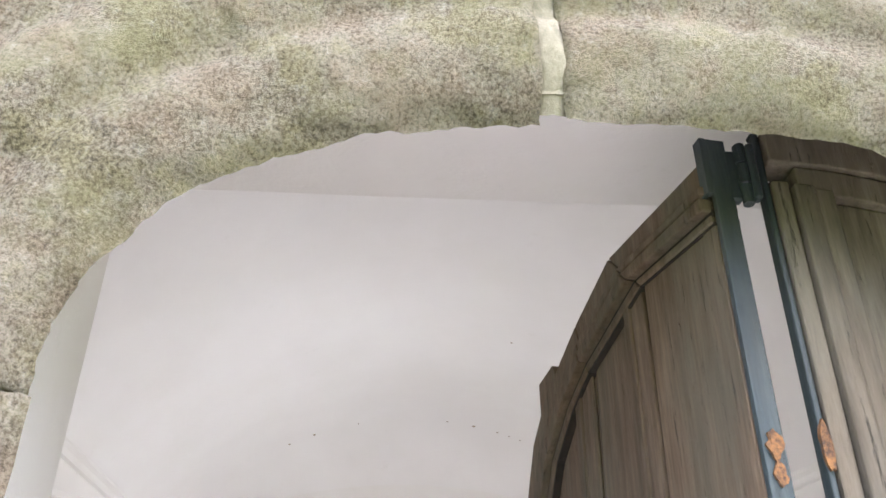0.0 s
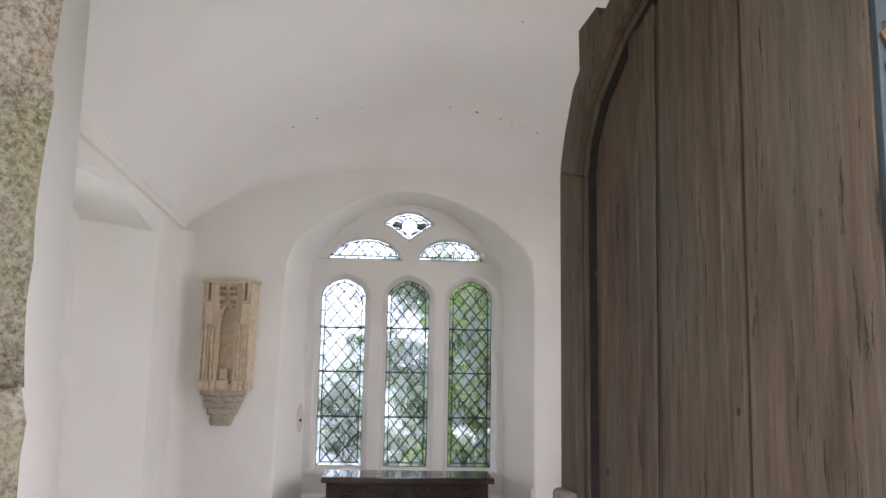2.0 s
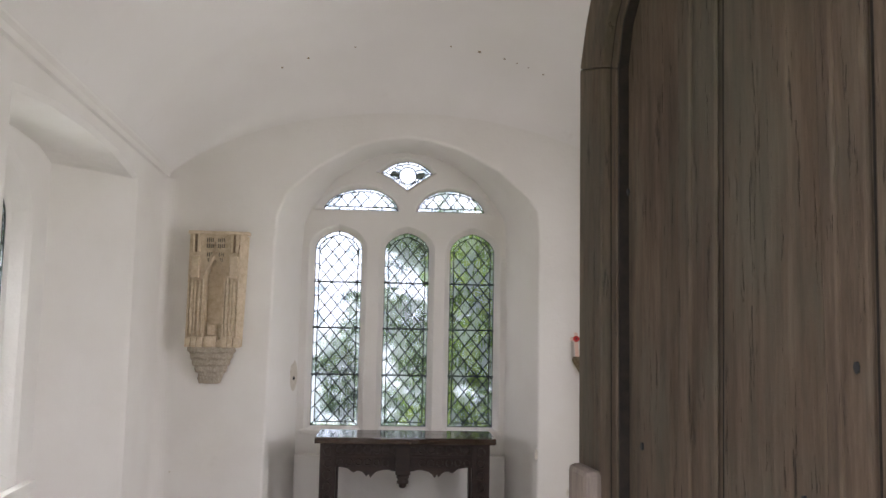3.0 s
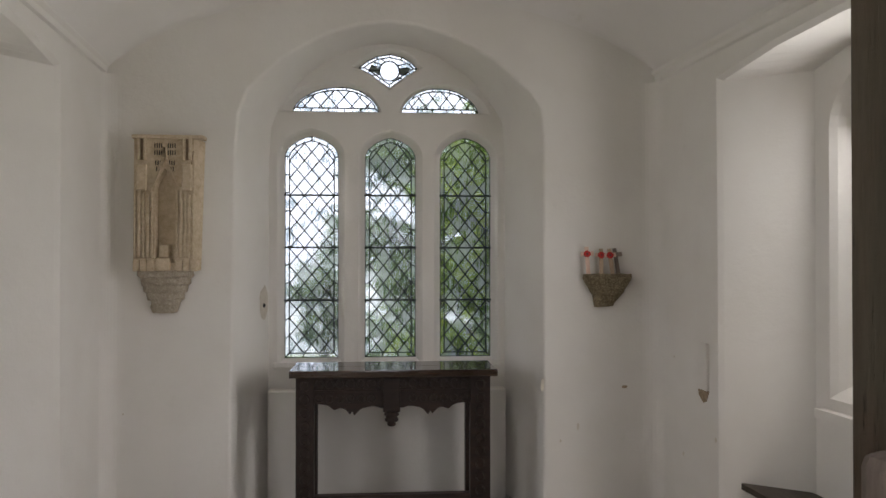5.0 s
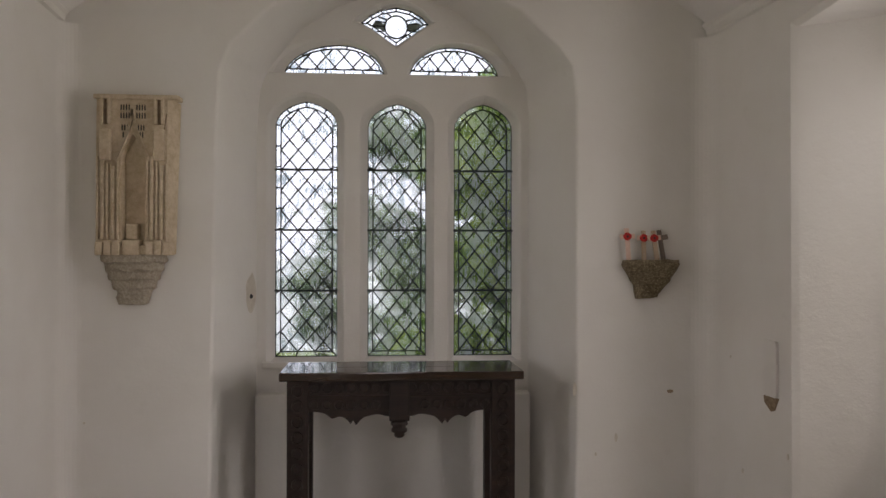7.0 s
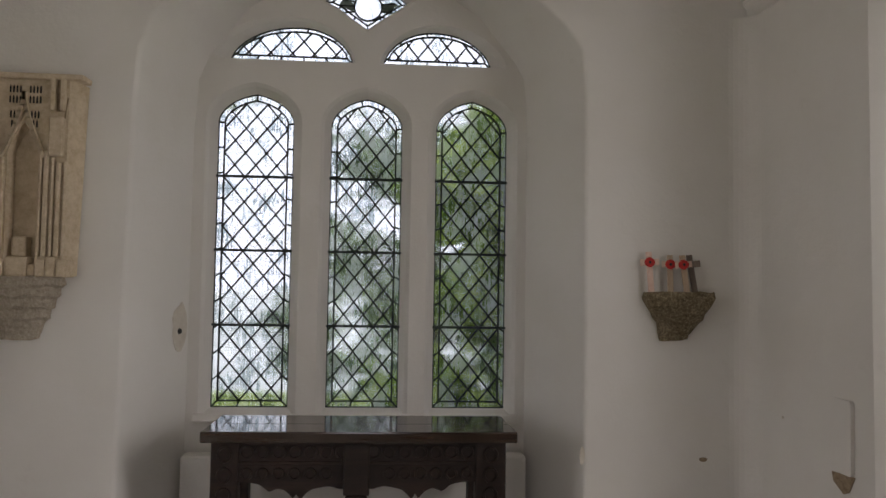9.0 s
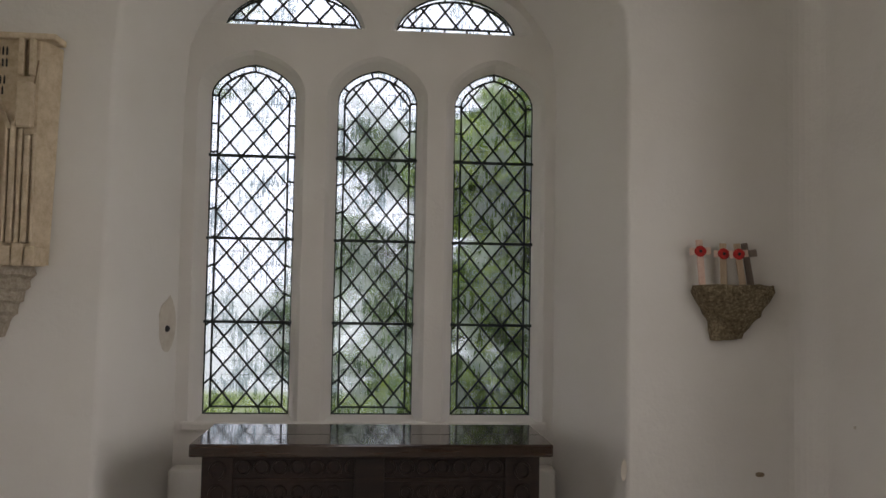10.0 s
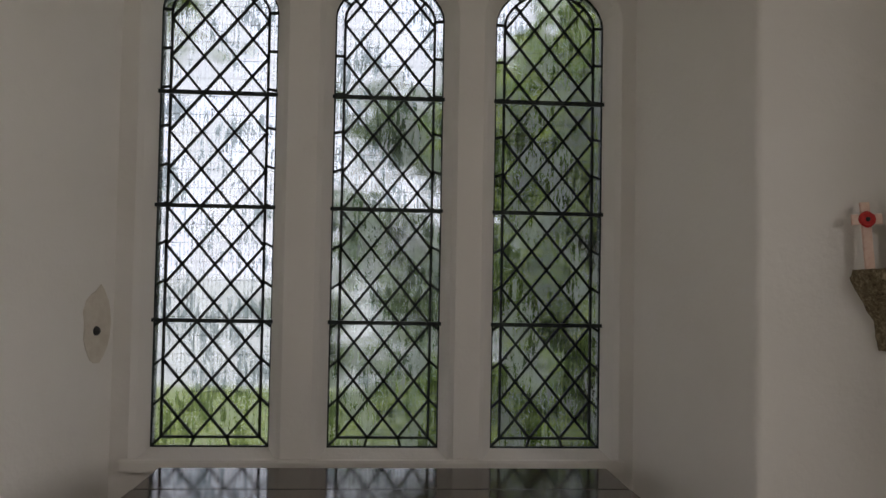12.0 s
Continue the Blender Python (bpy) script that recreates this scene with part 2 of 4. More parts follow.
def tidy(bm):
    bmesh.ops.remove_doubles(bm, verts=bm.verts, dist=0.0004)
    bmesh.ops.recalc_face_normals(bm, faces=bm.faces)
    return bm


def extruded(pts, fn0, fn1):
    """A solid between one outline placed twice."""
    bm = bmesh.new()
    a, b = [bm.verts.new(fn0(*p)) for p in pts], [bm.verts.new(fn1(*p)) for p in pts]
    bm.faces.new(a)
    bm.faces.new(b[::-1])
    for i in range(len(pts)):
        j = (i + 1) % len(pts)
        bm.faces.new((a[i], b[i], b[j], a[j]))
    bmesh.ops.recalc_face_normals(bm, faces=bm.faces)
    return bm


def rough_up(bm, amount, scale, seed=0.0):
    for v in bm.verts:
        v.co += noise.noise_vector(v.co * scale + Vector((seed, seed * 2, 0))) * amount
    return bm


def rect(x0, x1, z0, z1):
    return [(x0, z0), (x1, z0), (x1, z1), (x0, z1)]


def lancet(x0, x1, z0, zs, za, n=9, point=0.2):
    """A light with a blunt pointed head: base, then up the right side and down the left."""
    c, hw, pts = (x0 + x1) / 2, (x1 - x0) / 2, [(x0, z0), (x1, z0)]
    us = [1 - i / n for i in range(n)]
    top = lambda u: zs + (za - zs) * (math.sqrt(1 - u * u) * (1 - point) + (1 - u) * point)
    us = [math.sin(math.pi / 2 * u) for u in us]
    pts += [(c + hw * u, top(u)) for u in us] + [(c, za)] + [(c - hw * u, top(u)) for u in us[::-1]]
    return pts


def grown(pts, d):
    """The outline moved outwards by d (counter-clockwise outlines)."""
    out, k = [], len(pts)
    for i in range(k):
        p, q, r = Vector(pts[i - 1]), Vector(pts[i]), Vector(pts[(i + 1) % k])
        a, b = (q - p).normalized(), (r - q).normalized()
        na, nb = Vector((a.y, -a.x)), Vector((b.y, -b.x))
        m = na + nb
        m = m / max(0.35, m.length_squared / 2) if m.length > 1e-6 else na
        out.append(tuple(q + m * d))
    return out


# ---- the plan ----
EAST, GLASS_Y, BACK_Y, OUT_Y = 7.64, 8.34, 8.24, 8.46
FLOOR = -0.22
TILT = 0.077
north_x = lambda y: -1.65 + TILT * (EAST - y)
south_x = lambda y: 2.64 + TILT * (EAST - y)
WEST_IN = 1.65

# light outlines of the east window
LIGHTS = [(-0.377, 0.078), (0.303, 0.739), (0.948, 1.388)]
SPRINGS = [(2.665, 2.84), (2.655, 2.832), (2.65, 2.838)]
lancets = [lancet(a, b, 0.946, s, t) for (a, b), (s, t) in zip(LIGHTS, SPRINGS)]


def half_lens(x0, xp, x1, z0, h, n=10):
    pts = [(x0, z0), (x1, z0)]
    for i in range(1, 2 * n):
        s = math.cos(math.pi * i / (2 * n))
        x = xp + s * ((x1 - xp) if s > 0 else (xp - x0))
        pts.append((x, z0 + h * (1 - abs(s) ** 2.1) ** 0.62))
    return pts


lens_left = half_lens(-0.315, 0.10, 0.425, 3.05, 0.215)
lens_right = half_lens(0.613, 0.93, 1.283, 3.05, 0.215)
eye = [(0.512, 3.262), (0.60, 3.325), (0.69, 3.385), (0.757, 3.432), (0.70, 3.49), (0.62, 3.535), (0.512, 3.557), (0.40, 3.535), (0.32, 3.492), (0.243, 3.43), (0.33, 3.39), (0.42, 3.325)]
wide_left, wide_right = half_lens(-0.455, 0.06, 0.445, 3.03, 0.27), half_lens(0.592, 0.95, 1.37, 3.03, 0.255)
HOLES = lancets + [lens_left, lens_right, eye]

# ---- ground outside ----
bm = bmesh.new()
xs = [-3000, -900, -300, -120, -60, -35, -20, -12, -7, -3, 0, 3, 7, 12, 20, 35, 60, 120, 300, 900, 3000]
ys = [-3000, -900, -300, -100, -40, -15, -6, -2, 0, 0.4, 0.62, 0.9, 4, 8, 9.5, 12, 15, 18, 21, 25, 32, 45, 70, 120, 300, 900, 3000]


def ground_z(x, y):
    z = 0.42 if y <= 0.62 else -0.30
    far = max(0.0, y - 20)
    z -= min(14.0, far * 0.16)
    return z + (0.12 * noise.noise(Vector((x * 0.21, y * 0.21, 0))) if y > 9 else 0)


grid = [[bm.verts.new((x, y, ground_z(x, y))) for x in xs] for y in ys]
for j in range(len(ys) - 1):
    for i in range(len(xs) - 1):
        bm.faces.new((grid[j][i], grid[j][i + 1], grid[j + 1][i + 1], grid[j + 1][i]))
solid("ground", bm, GRASS, "rough green churchyard grass running to far fields paled by painted haze", "ground")

# ---- floor and thresholds ----
# Out of view: this pale slab is added to reflect light onto the doorway soffit.
solid("pavement", box(-1.6, 3.0, -2.6, 0.655, 0.30, 0.435, 0.01, 2), FLAG, "unseen pale slab added before the door to bounce light", "pavement")
solid("floor", box(-2.6, 3.8, 0.72, 8.3, -0.27, FLOOR), FLAG, "worn grey stone floor of the chapel", "floor")
solid("door_step", box(0.0, 1.7, 0.71, 1.25, -0.22, 0.12, 0.015, 2), FLAG, "worn granite step in the doorway", "step")

# ---- east wall with its splayed recess and pierced window wall ----
bm = bmesh.new()
recess_front = [(-0.70, FLOOR), (1.705, FLOOR), (1.70, 2.75), (1.68, 2.98), (1.60, 3.10), (1.33, 3.34), (0.98, 3.525), (0.73, 3.60), (0.50, 3.625), (0.27, 3.60), (0.03, 3.525), (-0.30, 3.335), (-0.57, 3.08), (-0.635, 2.90), (-0.655, 2.60)]
recess_back = [(-0.50, FLOOR), (1.50, FLOOR), (1.50, 2.75), (1.48, 2.96), (1.42, 3.07), (1.20, 3.34), (0.93, 3.52), (0.71, 3.60), (0.50, 3.625), (0.29, 3.60), (0.08, 3.525), (-0.20, 3.34), (-0.42, 3.05), (-0.48, 2.90), (-0.50, 2.60)]
front = lambda x, z: (x, EAST, z)
back = lambda x, z: (x, BACK_Y, z)
wall_rect = rect(-2.75, 3.75, -0.35, 5.2)


def softened(pts, n=3):
    """More points along an outline, rounded a little at its corners."""
    out = []
    for i in range(len(pts)):
        a, b = Vector(pts[i]), Vector(pts[(i + 1) % len(pts)])
        out += [tuple(a.lerp(b, k / n)) for k in range(n)]
    return out


rf_, rb_ = softened(recess_front), softened(recess_back)
edge = [(0.032, 0.0), (0.020, 0.004), (0.010, 0.012), (0.006, 0.034)]
plate(bm, wall_rect, [grown(rf_, 0.032)], front)
for (g0, e0), (g1, e1) in zip(edge, edge[1:]):
    strip(bm, grown(rf_, g0), lambda x, z: (x, EAST + e0, z), grown(rf_, g1), lambda x, z: (x, EAST + e1, z))
strip(bm, grown(rf_, 0.006), lambda x, z: (x, EAST + 0.034, z), rf_, lambda x, z: (x, EAST + 0.045, z))
strip(bm, rf_, lambda x, z: (x, EAST + 0.045, z), rb_, back)
wide = [grown(h, 0.055) for h in lancets] + [wide_left, wide_right, grown(eye, 0.03)]
halfway = lambda a, b: [((p[0] + q[0]) / 2, (p[1] + q[1]) / 2) for p, q in zip(a, b)]
mid = [grown(h, 0.035) for h in lancets] + [halfway(wide_left, lens_left), halfway(wide_right, lens_right), grown(eye, 0.012)]
plate(bm, wall_rect, wide, back)
for w, m_, h in zip(wide, mid, HOLES):
    strip(bm, w, back, m_, lambda x, z: (x, BACK_Y + 0.022, z))
    strip(bm, m_, lambda x, z: (x, BACK_Y + 0.022, z), h, lambda x, z: (x, GLASS_Y - 0.012, z))
    strip(bm, h, lambda x, z: (x, GLASS_Y - 0.012, z), grown(h, 0.03), lambda x, z: (x, OUT_Y, z))
plate(bm, wall_rect, [grown(h, 0.03) for h in HOLES], lambda x, z: (x, OUT_Y, z))
tidy(bm)
for f in bm.faces:
    f.smooth = EAST + 0.001 < f.calc_center_median().y < BACK_Y - 0.001
solid("wall_east", bm, PLASTER, "limewashed plaster wall with a deep splayed window recess", "wall")
bm = box(-0.49, 1.49, 8.10, 8.238, FLOOR, 0.70, 0.02, 3)
solid("trim_ledge", rough_up(bm, 0.004, 4), PLASTER, "low plastered ledge under the east window", "ledge")
bm = box(-0.46, 1.46, 8.205, 8.237, 0.875, 0.925, 0.012, 2)
solid("window_sill", rough_up(bm, 0.003, 5), PLASTER, "thick limewashed sill lip under the lancets", "sill")


# ---- side walls ----
def side_wall(name, face, sgn, r_front, r_back, depth, hole, label):
    """A wall along the chapel whose window sits in a splayed recess; sgn is the way out."""
    bm = bmesh.new()
    at = lambda d: (lambda y, z: (face(y) + sgn * d, y, z))
    rc = rect(1.5, EAST + 0.004, -0.35, 5.0)
    f, b = softened(r_front, 4), softened(r_back, 4)
    plate(bm, rc, [grown(f, 0.03)], at(0))
    strip(bm, grown(f, 0.03), at(0), f, at(0.03))
    strip(bm, f, at(0.03), b, at(depth))
    big = grown(hole, 0.13)
    plate(bm, rc, [big], at(depth))
    strip(bm, big, at(depth), grown(hole, 0.09), at(depth + 0.03))
    strip(bm, grown(hole, 0.09), at(depth + 0.03), grown(hole, 0.03), at(depth + 0.10))
    strip(bm, grown(hole, 0.03), at(depth + 0.10), hole, at(depth + 0.12))
    strip(bm, hole, at(depth + 0.12), grown(hole, 0.02), at(depth + 0.22))
    plate(bm, rc, [grown(hole, 0.02)], at(depth + 0.22))
    return solid(name, tidy(bm), PLASTER, label, "wall")


S_HOLE = lancet(5.02, 6.05, 1.06, 2.60, 2.92)
S_F = [(4.15, FLOOR), (6.64, FLOOR), (6.66, 3.0), (6.0, 3.07), (5.4, 3.09), (4.8, 3.07), (4.15, 3.0)]
S_B = [(4.50, FLOOR), (6.32, FLOOR), (6.32, 3.0), (6.0, 3.07), (5.4, 3.09), (4.8, 3.07), (4.50, 3.0)]
side_wall("wall_south", south_x, 1, S_F, S_B, 0.46, S_HOLE, "limewashed wall with a deep window recess reaching the floor")
N_HOLE = lancet(4.80, 5.66, 1.0, 2.55, 2.86)
N_F = [(4.2, FLOOR), (6.60, FLOOR), (6.58, 3.0), (6.0, 3.07), (5.4, 3.09), (4.8, 3.07), (4.2, 3.0)]
N_B = [(4.45, FLOOR), (6.05, FLOOR), (6.05, 3.0), (5.8, 3.07), (5.4, 3.09), (4.8, 3.07), (4.50, 3.0)]
side_wall("wall_north", north_x, -1, N_F, N_B, 0.46, N_HOLE, "limewashed wall with a splayed window recess")
for nm, fx, sg, y0, y1 in (("south", south_x, 1, 4.7, 6.25), ("north", north_x, -1, 4.6, 6.0)):
    bm = bmesh.new()
    block(bm, 0, 1, 0, 1, 0, 1, 0.04, 2)
    for v in bm.verts:
        y = y0 + v.co.y * (y1 - y0)
        v.co = Vector((fx(y) + sg * (0.40 + 0.08 * v.co.x), y, 0.80 + 0.06 * v.co.z))
    solid("sill_" + nm, tidy(bm), PLASTER, "limewashed window ledge with a rounded edge", "sill")

# ---- vaulted ceiling and cornices ----
AX, HALF, RISE, SPRING = 0.52, 2.13, 1.22, 3.26
RAD = (HALF ** 2 + RISE ** 2) / (2 * RISE)
half_angle = math.asin(HALF / RAD)
bm = bmesh.new()
rows = []
for y in [1.5 + 0.5037 * i for i in range(11)] + [6.537 + 1.10 * math.sin(i * math.pi / 40) for i in range(1, 21)]:
    line = []
    for i in range(41):
        a = half_angle * (i / 20 - 1)
        x, z = AX + TILT * (EAST - y) + RAD * math.sin(a), SPRING + RISE - RAD + RAD * math.cos(a)
        s = max(0.0, (y - 6.537) / 1.10)
        z -= 0.62 * (1 - math.sqrt(max(0.0, 1 - min(1.0, s) ** 2))) * (z - SPRING) / RISE
        line.append((x, y, z + 0.008 * noise.noise(Vector((x, y, 0)))))
    rows.append(line)
low = [[bm.verts.new(p) for p in r] for r in rows]
top = [[bm.verts.new((p[0], p[1], p[2] + 0.12)) for p in r] for r in rows]
for j in range(len(rows) - 1):
    for i in range(40):
        bm.faces.new((low[j][i], low[j + 1][i], low[j + 1][i + 1], low[j][i + 1]))
        bm.faces.new((top[j][i], top[j][i + 1], top[j + 1][i + 1], top[j + 1][i]))
for f in bm.faces:
    f.smooth = True
solid("ceiling", bm, CEIL, "smooth off-white plaster barrel vault", "ceiling")
for nm, fx, sg in (("north", north_x, 1), ("south", south_x, -1)):
    prof = [(0, 3.195), (0.022, 3.205), (0.03, 3.24), (0.048, 3.262), (0.05, 3.285), (0.0, 3.295)]
    bm = extruded(prof, lambda d, z: (fx(1.6) + sg * d, 1.6, z), lambda d, z: (fx(EAST - 0.004) + sg * d, EAST - 0.004, z))
    solid("trim_" + nm, bm, PLASTER, "moulded plaster wall plate where the vault springs", "cornice")

# soft plaster coves in the east corners
for nm, fx, sg in (("north", north_x, 1), ("south", south_x, -1)):
    r = 0.13
    curve = [(r * (1 - math.sin(math.pi / 2 * i / 8)), r * (1 - math.cos(math.pi / 2 * i / 8))) for i in range(9)]
    corner = lambda a, b, z: (fx(EAST - b) + sg * a, EAST - b, z)
    bm = extruded(curve + [(-0.02, r), (-0.02, -0.02), (r, -0.02)], lambda a, b: corner(a, b, FLOOR), lambda a, b: corner(a, b, 3.19))
    solid("trim_corner_" + nm, bm, PLASTER, "soft rounded plaster in the corner of the wall", "wall")

# roof over the vault, walls' outer shell
bm = box(-3.2, 4.4, 1.0, 8.5, 5.0, 5.2)
solid("roof", bm, FLAG, "slate roof over the chapel", "roof")

# ---- west wall: plastered inner opening ----
inner = [(-0.27, FLOOR), (2.35, FLOOR), (2.35, 3.22), (-0.27, 3.235)]
outer_op = [(-0.02, FLOOR), (1.90, FLOOR), (1.90, 3.02), (-0.02, 3.02)]
bm = bmesh.new()
rc = rect(-2.6, 4.3, -0.35, 5.1)
i_s, o_s = softened(inner, 8), softened(outer_op, 8)
plate(bm, rc, [grown(i_s, 0.02)], lambda x, z: (x, WEST_IN, z))
strip(bm, grown(i_s, 0.02), lambda x, z: (x, WEST_IN, z), i_s, lambda x, z: (x, WEST_IN - 0.03, z))
strip(bm, i_s, lambda x, z: (x, WEST_IN - 0.03, z), o_s, lambda x, z: (x, 0.722, z))
plate(bm, rc, [o_s], lambda x, z: (x, 0.722, z))
solid("wall_west", rough_up(tidy(bm), 0.006, 2.5), PLASTER, "limewashed inner wall round the deep doorway", "wall")


# ---- stone doorway: outline of the granite arch ----
def arch_z(x):
    u = min(1.0, abs(x - 0.77) / 0.69)
    return 2.35 + 0.40 * max(0.0, 1 - u ** 2.6) ** 0.4545


def arch_pts(a0, a1, n):
    """Points along the inside of the arch from angle a0 to a1 (pi: left springing)."""
    out = []
    for i in range(n + 1):
        a = a0 + (a1 - a0) * i / n
        x = 0.77 + 0.69 * math.copysign(abs(math.cos(a)) ** 0.8, math.cos(a))
        out.append((x, arch_z(x)))
    return out


ARCH_MID = Vector((0.77, 1.95))


def ring_stone(path, width, y0, y1, seed):
    """One dressed stone between points on the inside line and the same moved outwards."""
    bm = bmesh.new()
    m = 44
    rows = []
    for (x, z) in path:
        out = Vector((x, z)) - ARCH_MID
        out = Vector((math.copysign(1, out.x), 0)) if z < 2.36 else out.normalized()
        p = Vector((x, z))
        sec = [(p, y1)]
        for k in range(m + 1):
            w = width * (k / m) ** 1.4
            # a broad roll at the opening, then two worn hollows
            y = y1 - (y1 - y0 + 0.045) * (1 - math.exp(-w / 0.06))
            y += 0.022 * math.exp(-((w - 0.165) / 0.035) ** 2) + 0.018 * math.exp(-((w - 0.33) / 0.03) ** 2)
            sec.append((p + out * (w + 0.001), y))
        sec.append((p + out * (width + 0.001), y1))
        rows.append([bm.verts.new((q.x, y, q.y)) for q, y in sec])
    for r, s in zip(rows, rows[1:]):
        for i in range(len(r) - 1):
            bm.faces.new((r[i], s[i], s[i + 1], r[i + 1])).smooth = True
    bm.faces.new(rows[0])
    bm.faces.new(rows[-1])
    bmesh.ops.recalc_face_normals(bm, faces=bm.faces)
    rough_up(bm, 0.010, 5, seed)
    rough_up(bm, 0.007, 11, seed)
    rough_up(bm, 0.005, 34, seed)
    return rough_up(bm, 0.003, 90, seed)


surround = thing("stone_doorway", "lichen-spotted granite doorway with a low arch", "doorway", kind="structure")
Y0, Y1 = 0.66, 0.684
JOINT = 1.665
part("stone", ring_stone(arch_pts(math.pi, JOINT, 110), 0.80, Y0, Y1, 3), GRANITE, surround)
part("stone", ring_stone(arch_pts(JOINT - 0.035, 0.0, 110), 0.80, Y0 + 0.008, Y1, 7), GRANITE, surround)
part("mortar", ring_stone([(x, z + 0.012) for x, z in arch_pts(JOINT + 0.005, JOINT - 0.04, 4)], 0.78, Y0 + 0.008, Y1 + 0.001, 5), MORTAR, surround, "yellowish lime mortar in the crown joint")
for sx, s0 in ((0.08, 11), (1.46, 23)):
    z = 2.349
    for k, h in enumerate((0.42, 0.36, 0.47, 0.40, 0.45)):
        pts = [(sx, max(0.18, z - h) + (z - max(0.18, z - h)) * i / 12) for i in range(13)]
        part("stone", ring_stone(pts, 0.40 + 0.12 * (k % 2), Y0 + 0.004 * (k % 3), Y1, s0 + k), GRANITE, surround)
        z -= h + 0.004
        if z < 0.25:
            break
mort = [(0.045, 0.2)] + [(0.77 + (x - 0.77) * 1.05, z + 0.035) for x, z in arch_pts(math.pi, 0, 40)] + [(1.495, 0.2), (1.80, 0.2), (1.80, 3.0), (-0.26, 3.0), (-0.26, 0.2)]
part("mortar", extruded(mort, lambda x, z: (x, Y0 + 0.006, z), lambda x, z: (x, Y0 + 0.0235, z)), MORTAR, surround, "yellowish lime mortar in the joints")
bm = bmesh.new()
ringout = [(-0.2, -0.3), (1.74, -0.3), (1.74, 2.98), (-0.2, 2.98)]
plate(bm, rect(-6.0, 7.0, -0.3, 5.2), [ringout], lambda x, z: (x, 0.70, z))
strip(bm, ringout, lambda x, z: (x, 0.70, z), ringout, lambda x, z: (x, 0.715, z))
plate(bm, rect(-6.0, 7.0, -0.3, 5.2), [ringout], lambda x, z: (x, 0.715, z))
solid("wall_outside", tidy(bm), GRANITE, "lichened rubble outer wall beside the door", "wall")


# ---- leaded windows ----
def clip_poly(poly, hull):
    """The part of a convex polygon inside a convex counter-clockwise outline."""
    out = list(poly)
    for i in range(len(hull)):
        a, b = hull[i], hull[(i + 1) % len(hull)]
        side = lambda p: (b[0] - a[0]) * (p[1] - a[1]) - (b[1] - a[1]) * (p[0] - a[0])
        src, out = out, []
        for k in range(len(src)):
            p, q = src[k - 1], src[k]
            sp, sq = side(p), side(q)
            if (sp >= 0) != (sq >= 0):
                t = sp / (sp - sq)
                out.append((p[0] + (q[0] - p[0]) * t, p[1] + (q[1] - p[1]) * t))
            if sq >= 0:
                out.append(q)
        if len(out) < 3:
            return []
    return out


def bar2d(bm, p, q, w, fn, y0, y1):
    """A came from p to q in the window's plane."""
    d = Vector((q[0] - p[0], q[1] - p[1]))
    if d.length < 0.004:
        return
    n = Vector((-d.y, d.x)).normalized() * (w / 2)
    d = d.normalized() * (w * 0.3)
    c = [(p[0] - d.x + n.x, p[1] - d.y + n.y), (p[0] - d.x - n.x, p[1] - d.y - n.y), (q[0] + d.x - n.x, q[1] + d.y - n.y), (q[0] + d.x + n.x, q[1] + d.y + n.y)]
    a, b = [bm.verts.new(fn(x, y0, z)) for x, z in c], [bm.verts.new(fn(x, y1, z)) for x, z in c]
    bm.faces.new(a)
    bm.faces.new(b[::-1])
    for i in range(4):
        bm.faces.new((a[i], b[i], b[(i + 1) % 4], a[(i + 1) % 4]))


def pane(parent, poly, fn):
    if len(poly) < 3:
        return
    tilt = random.uniform(-0.0012, 0.0012)
    bm = bmesh.new()
    c = sum(p[0] for p in poly) / len(poly)
    vs = [bm.verts.new(fn(x, tilt * (x - c) / 0.05, z)) for x, z in poly]
    try:
        bm.faces.new(vs)
    except ValueError:
        bm.free()
        return
    ob = part("pane", bm, GLASS, parent)
    ob.visible_shadow = False


def polygon_area(p):
    return abs(sum(p[i - 1][0] * p[i][1] - p[i][0] * p[i - 1][1] for i in range(len(p)))) / 2


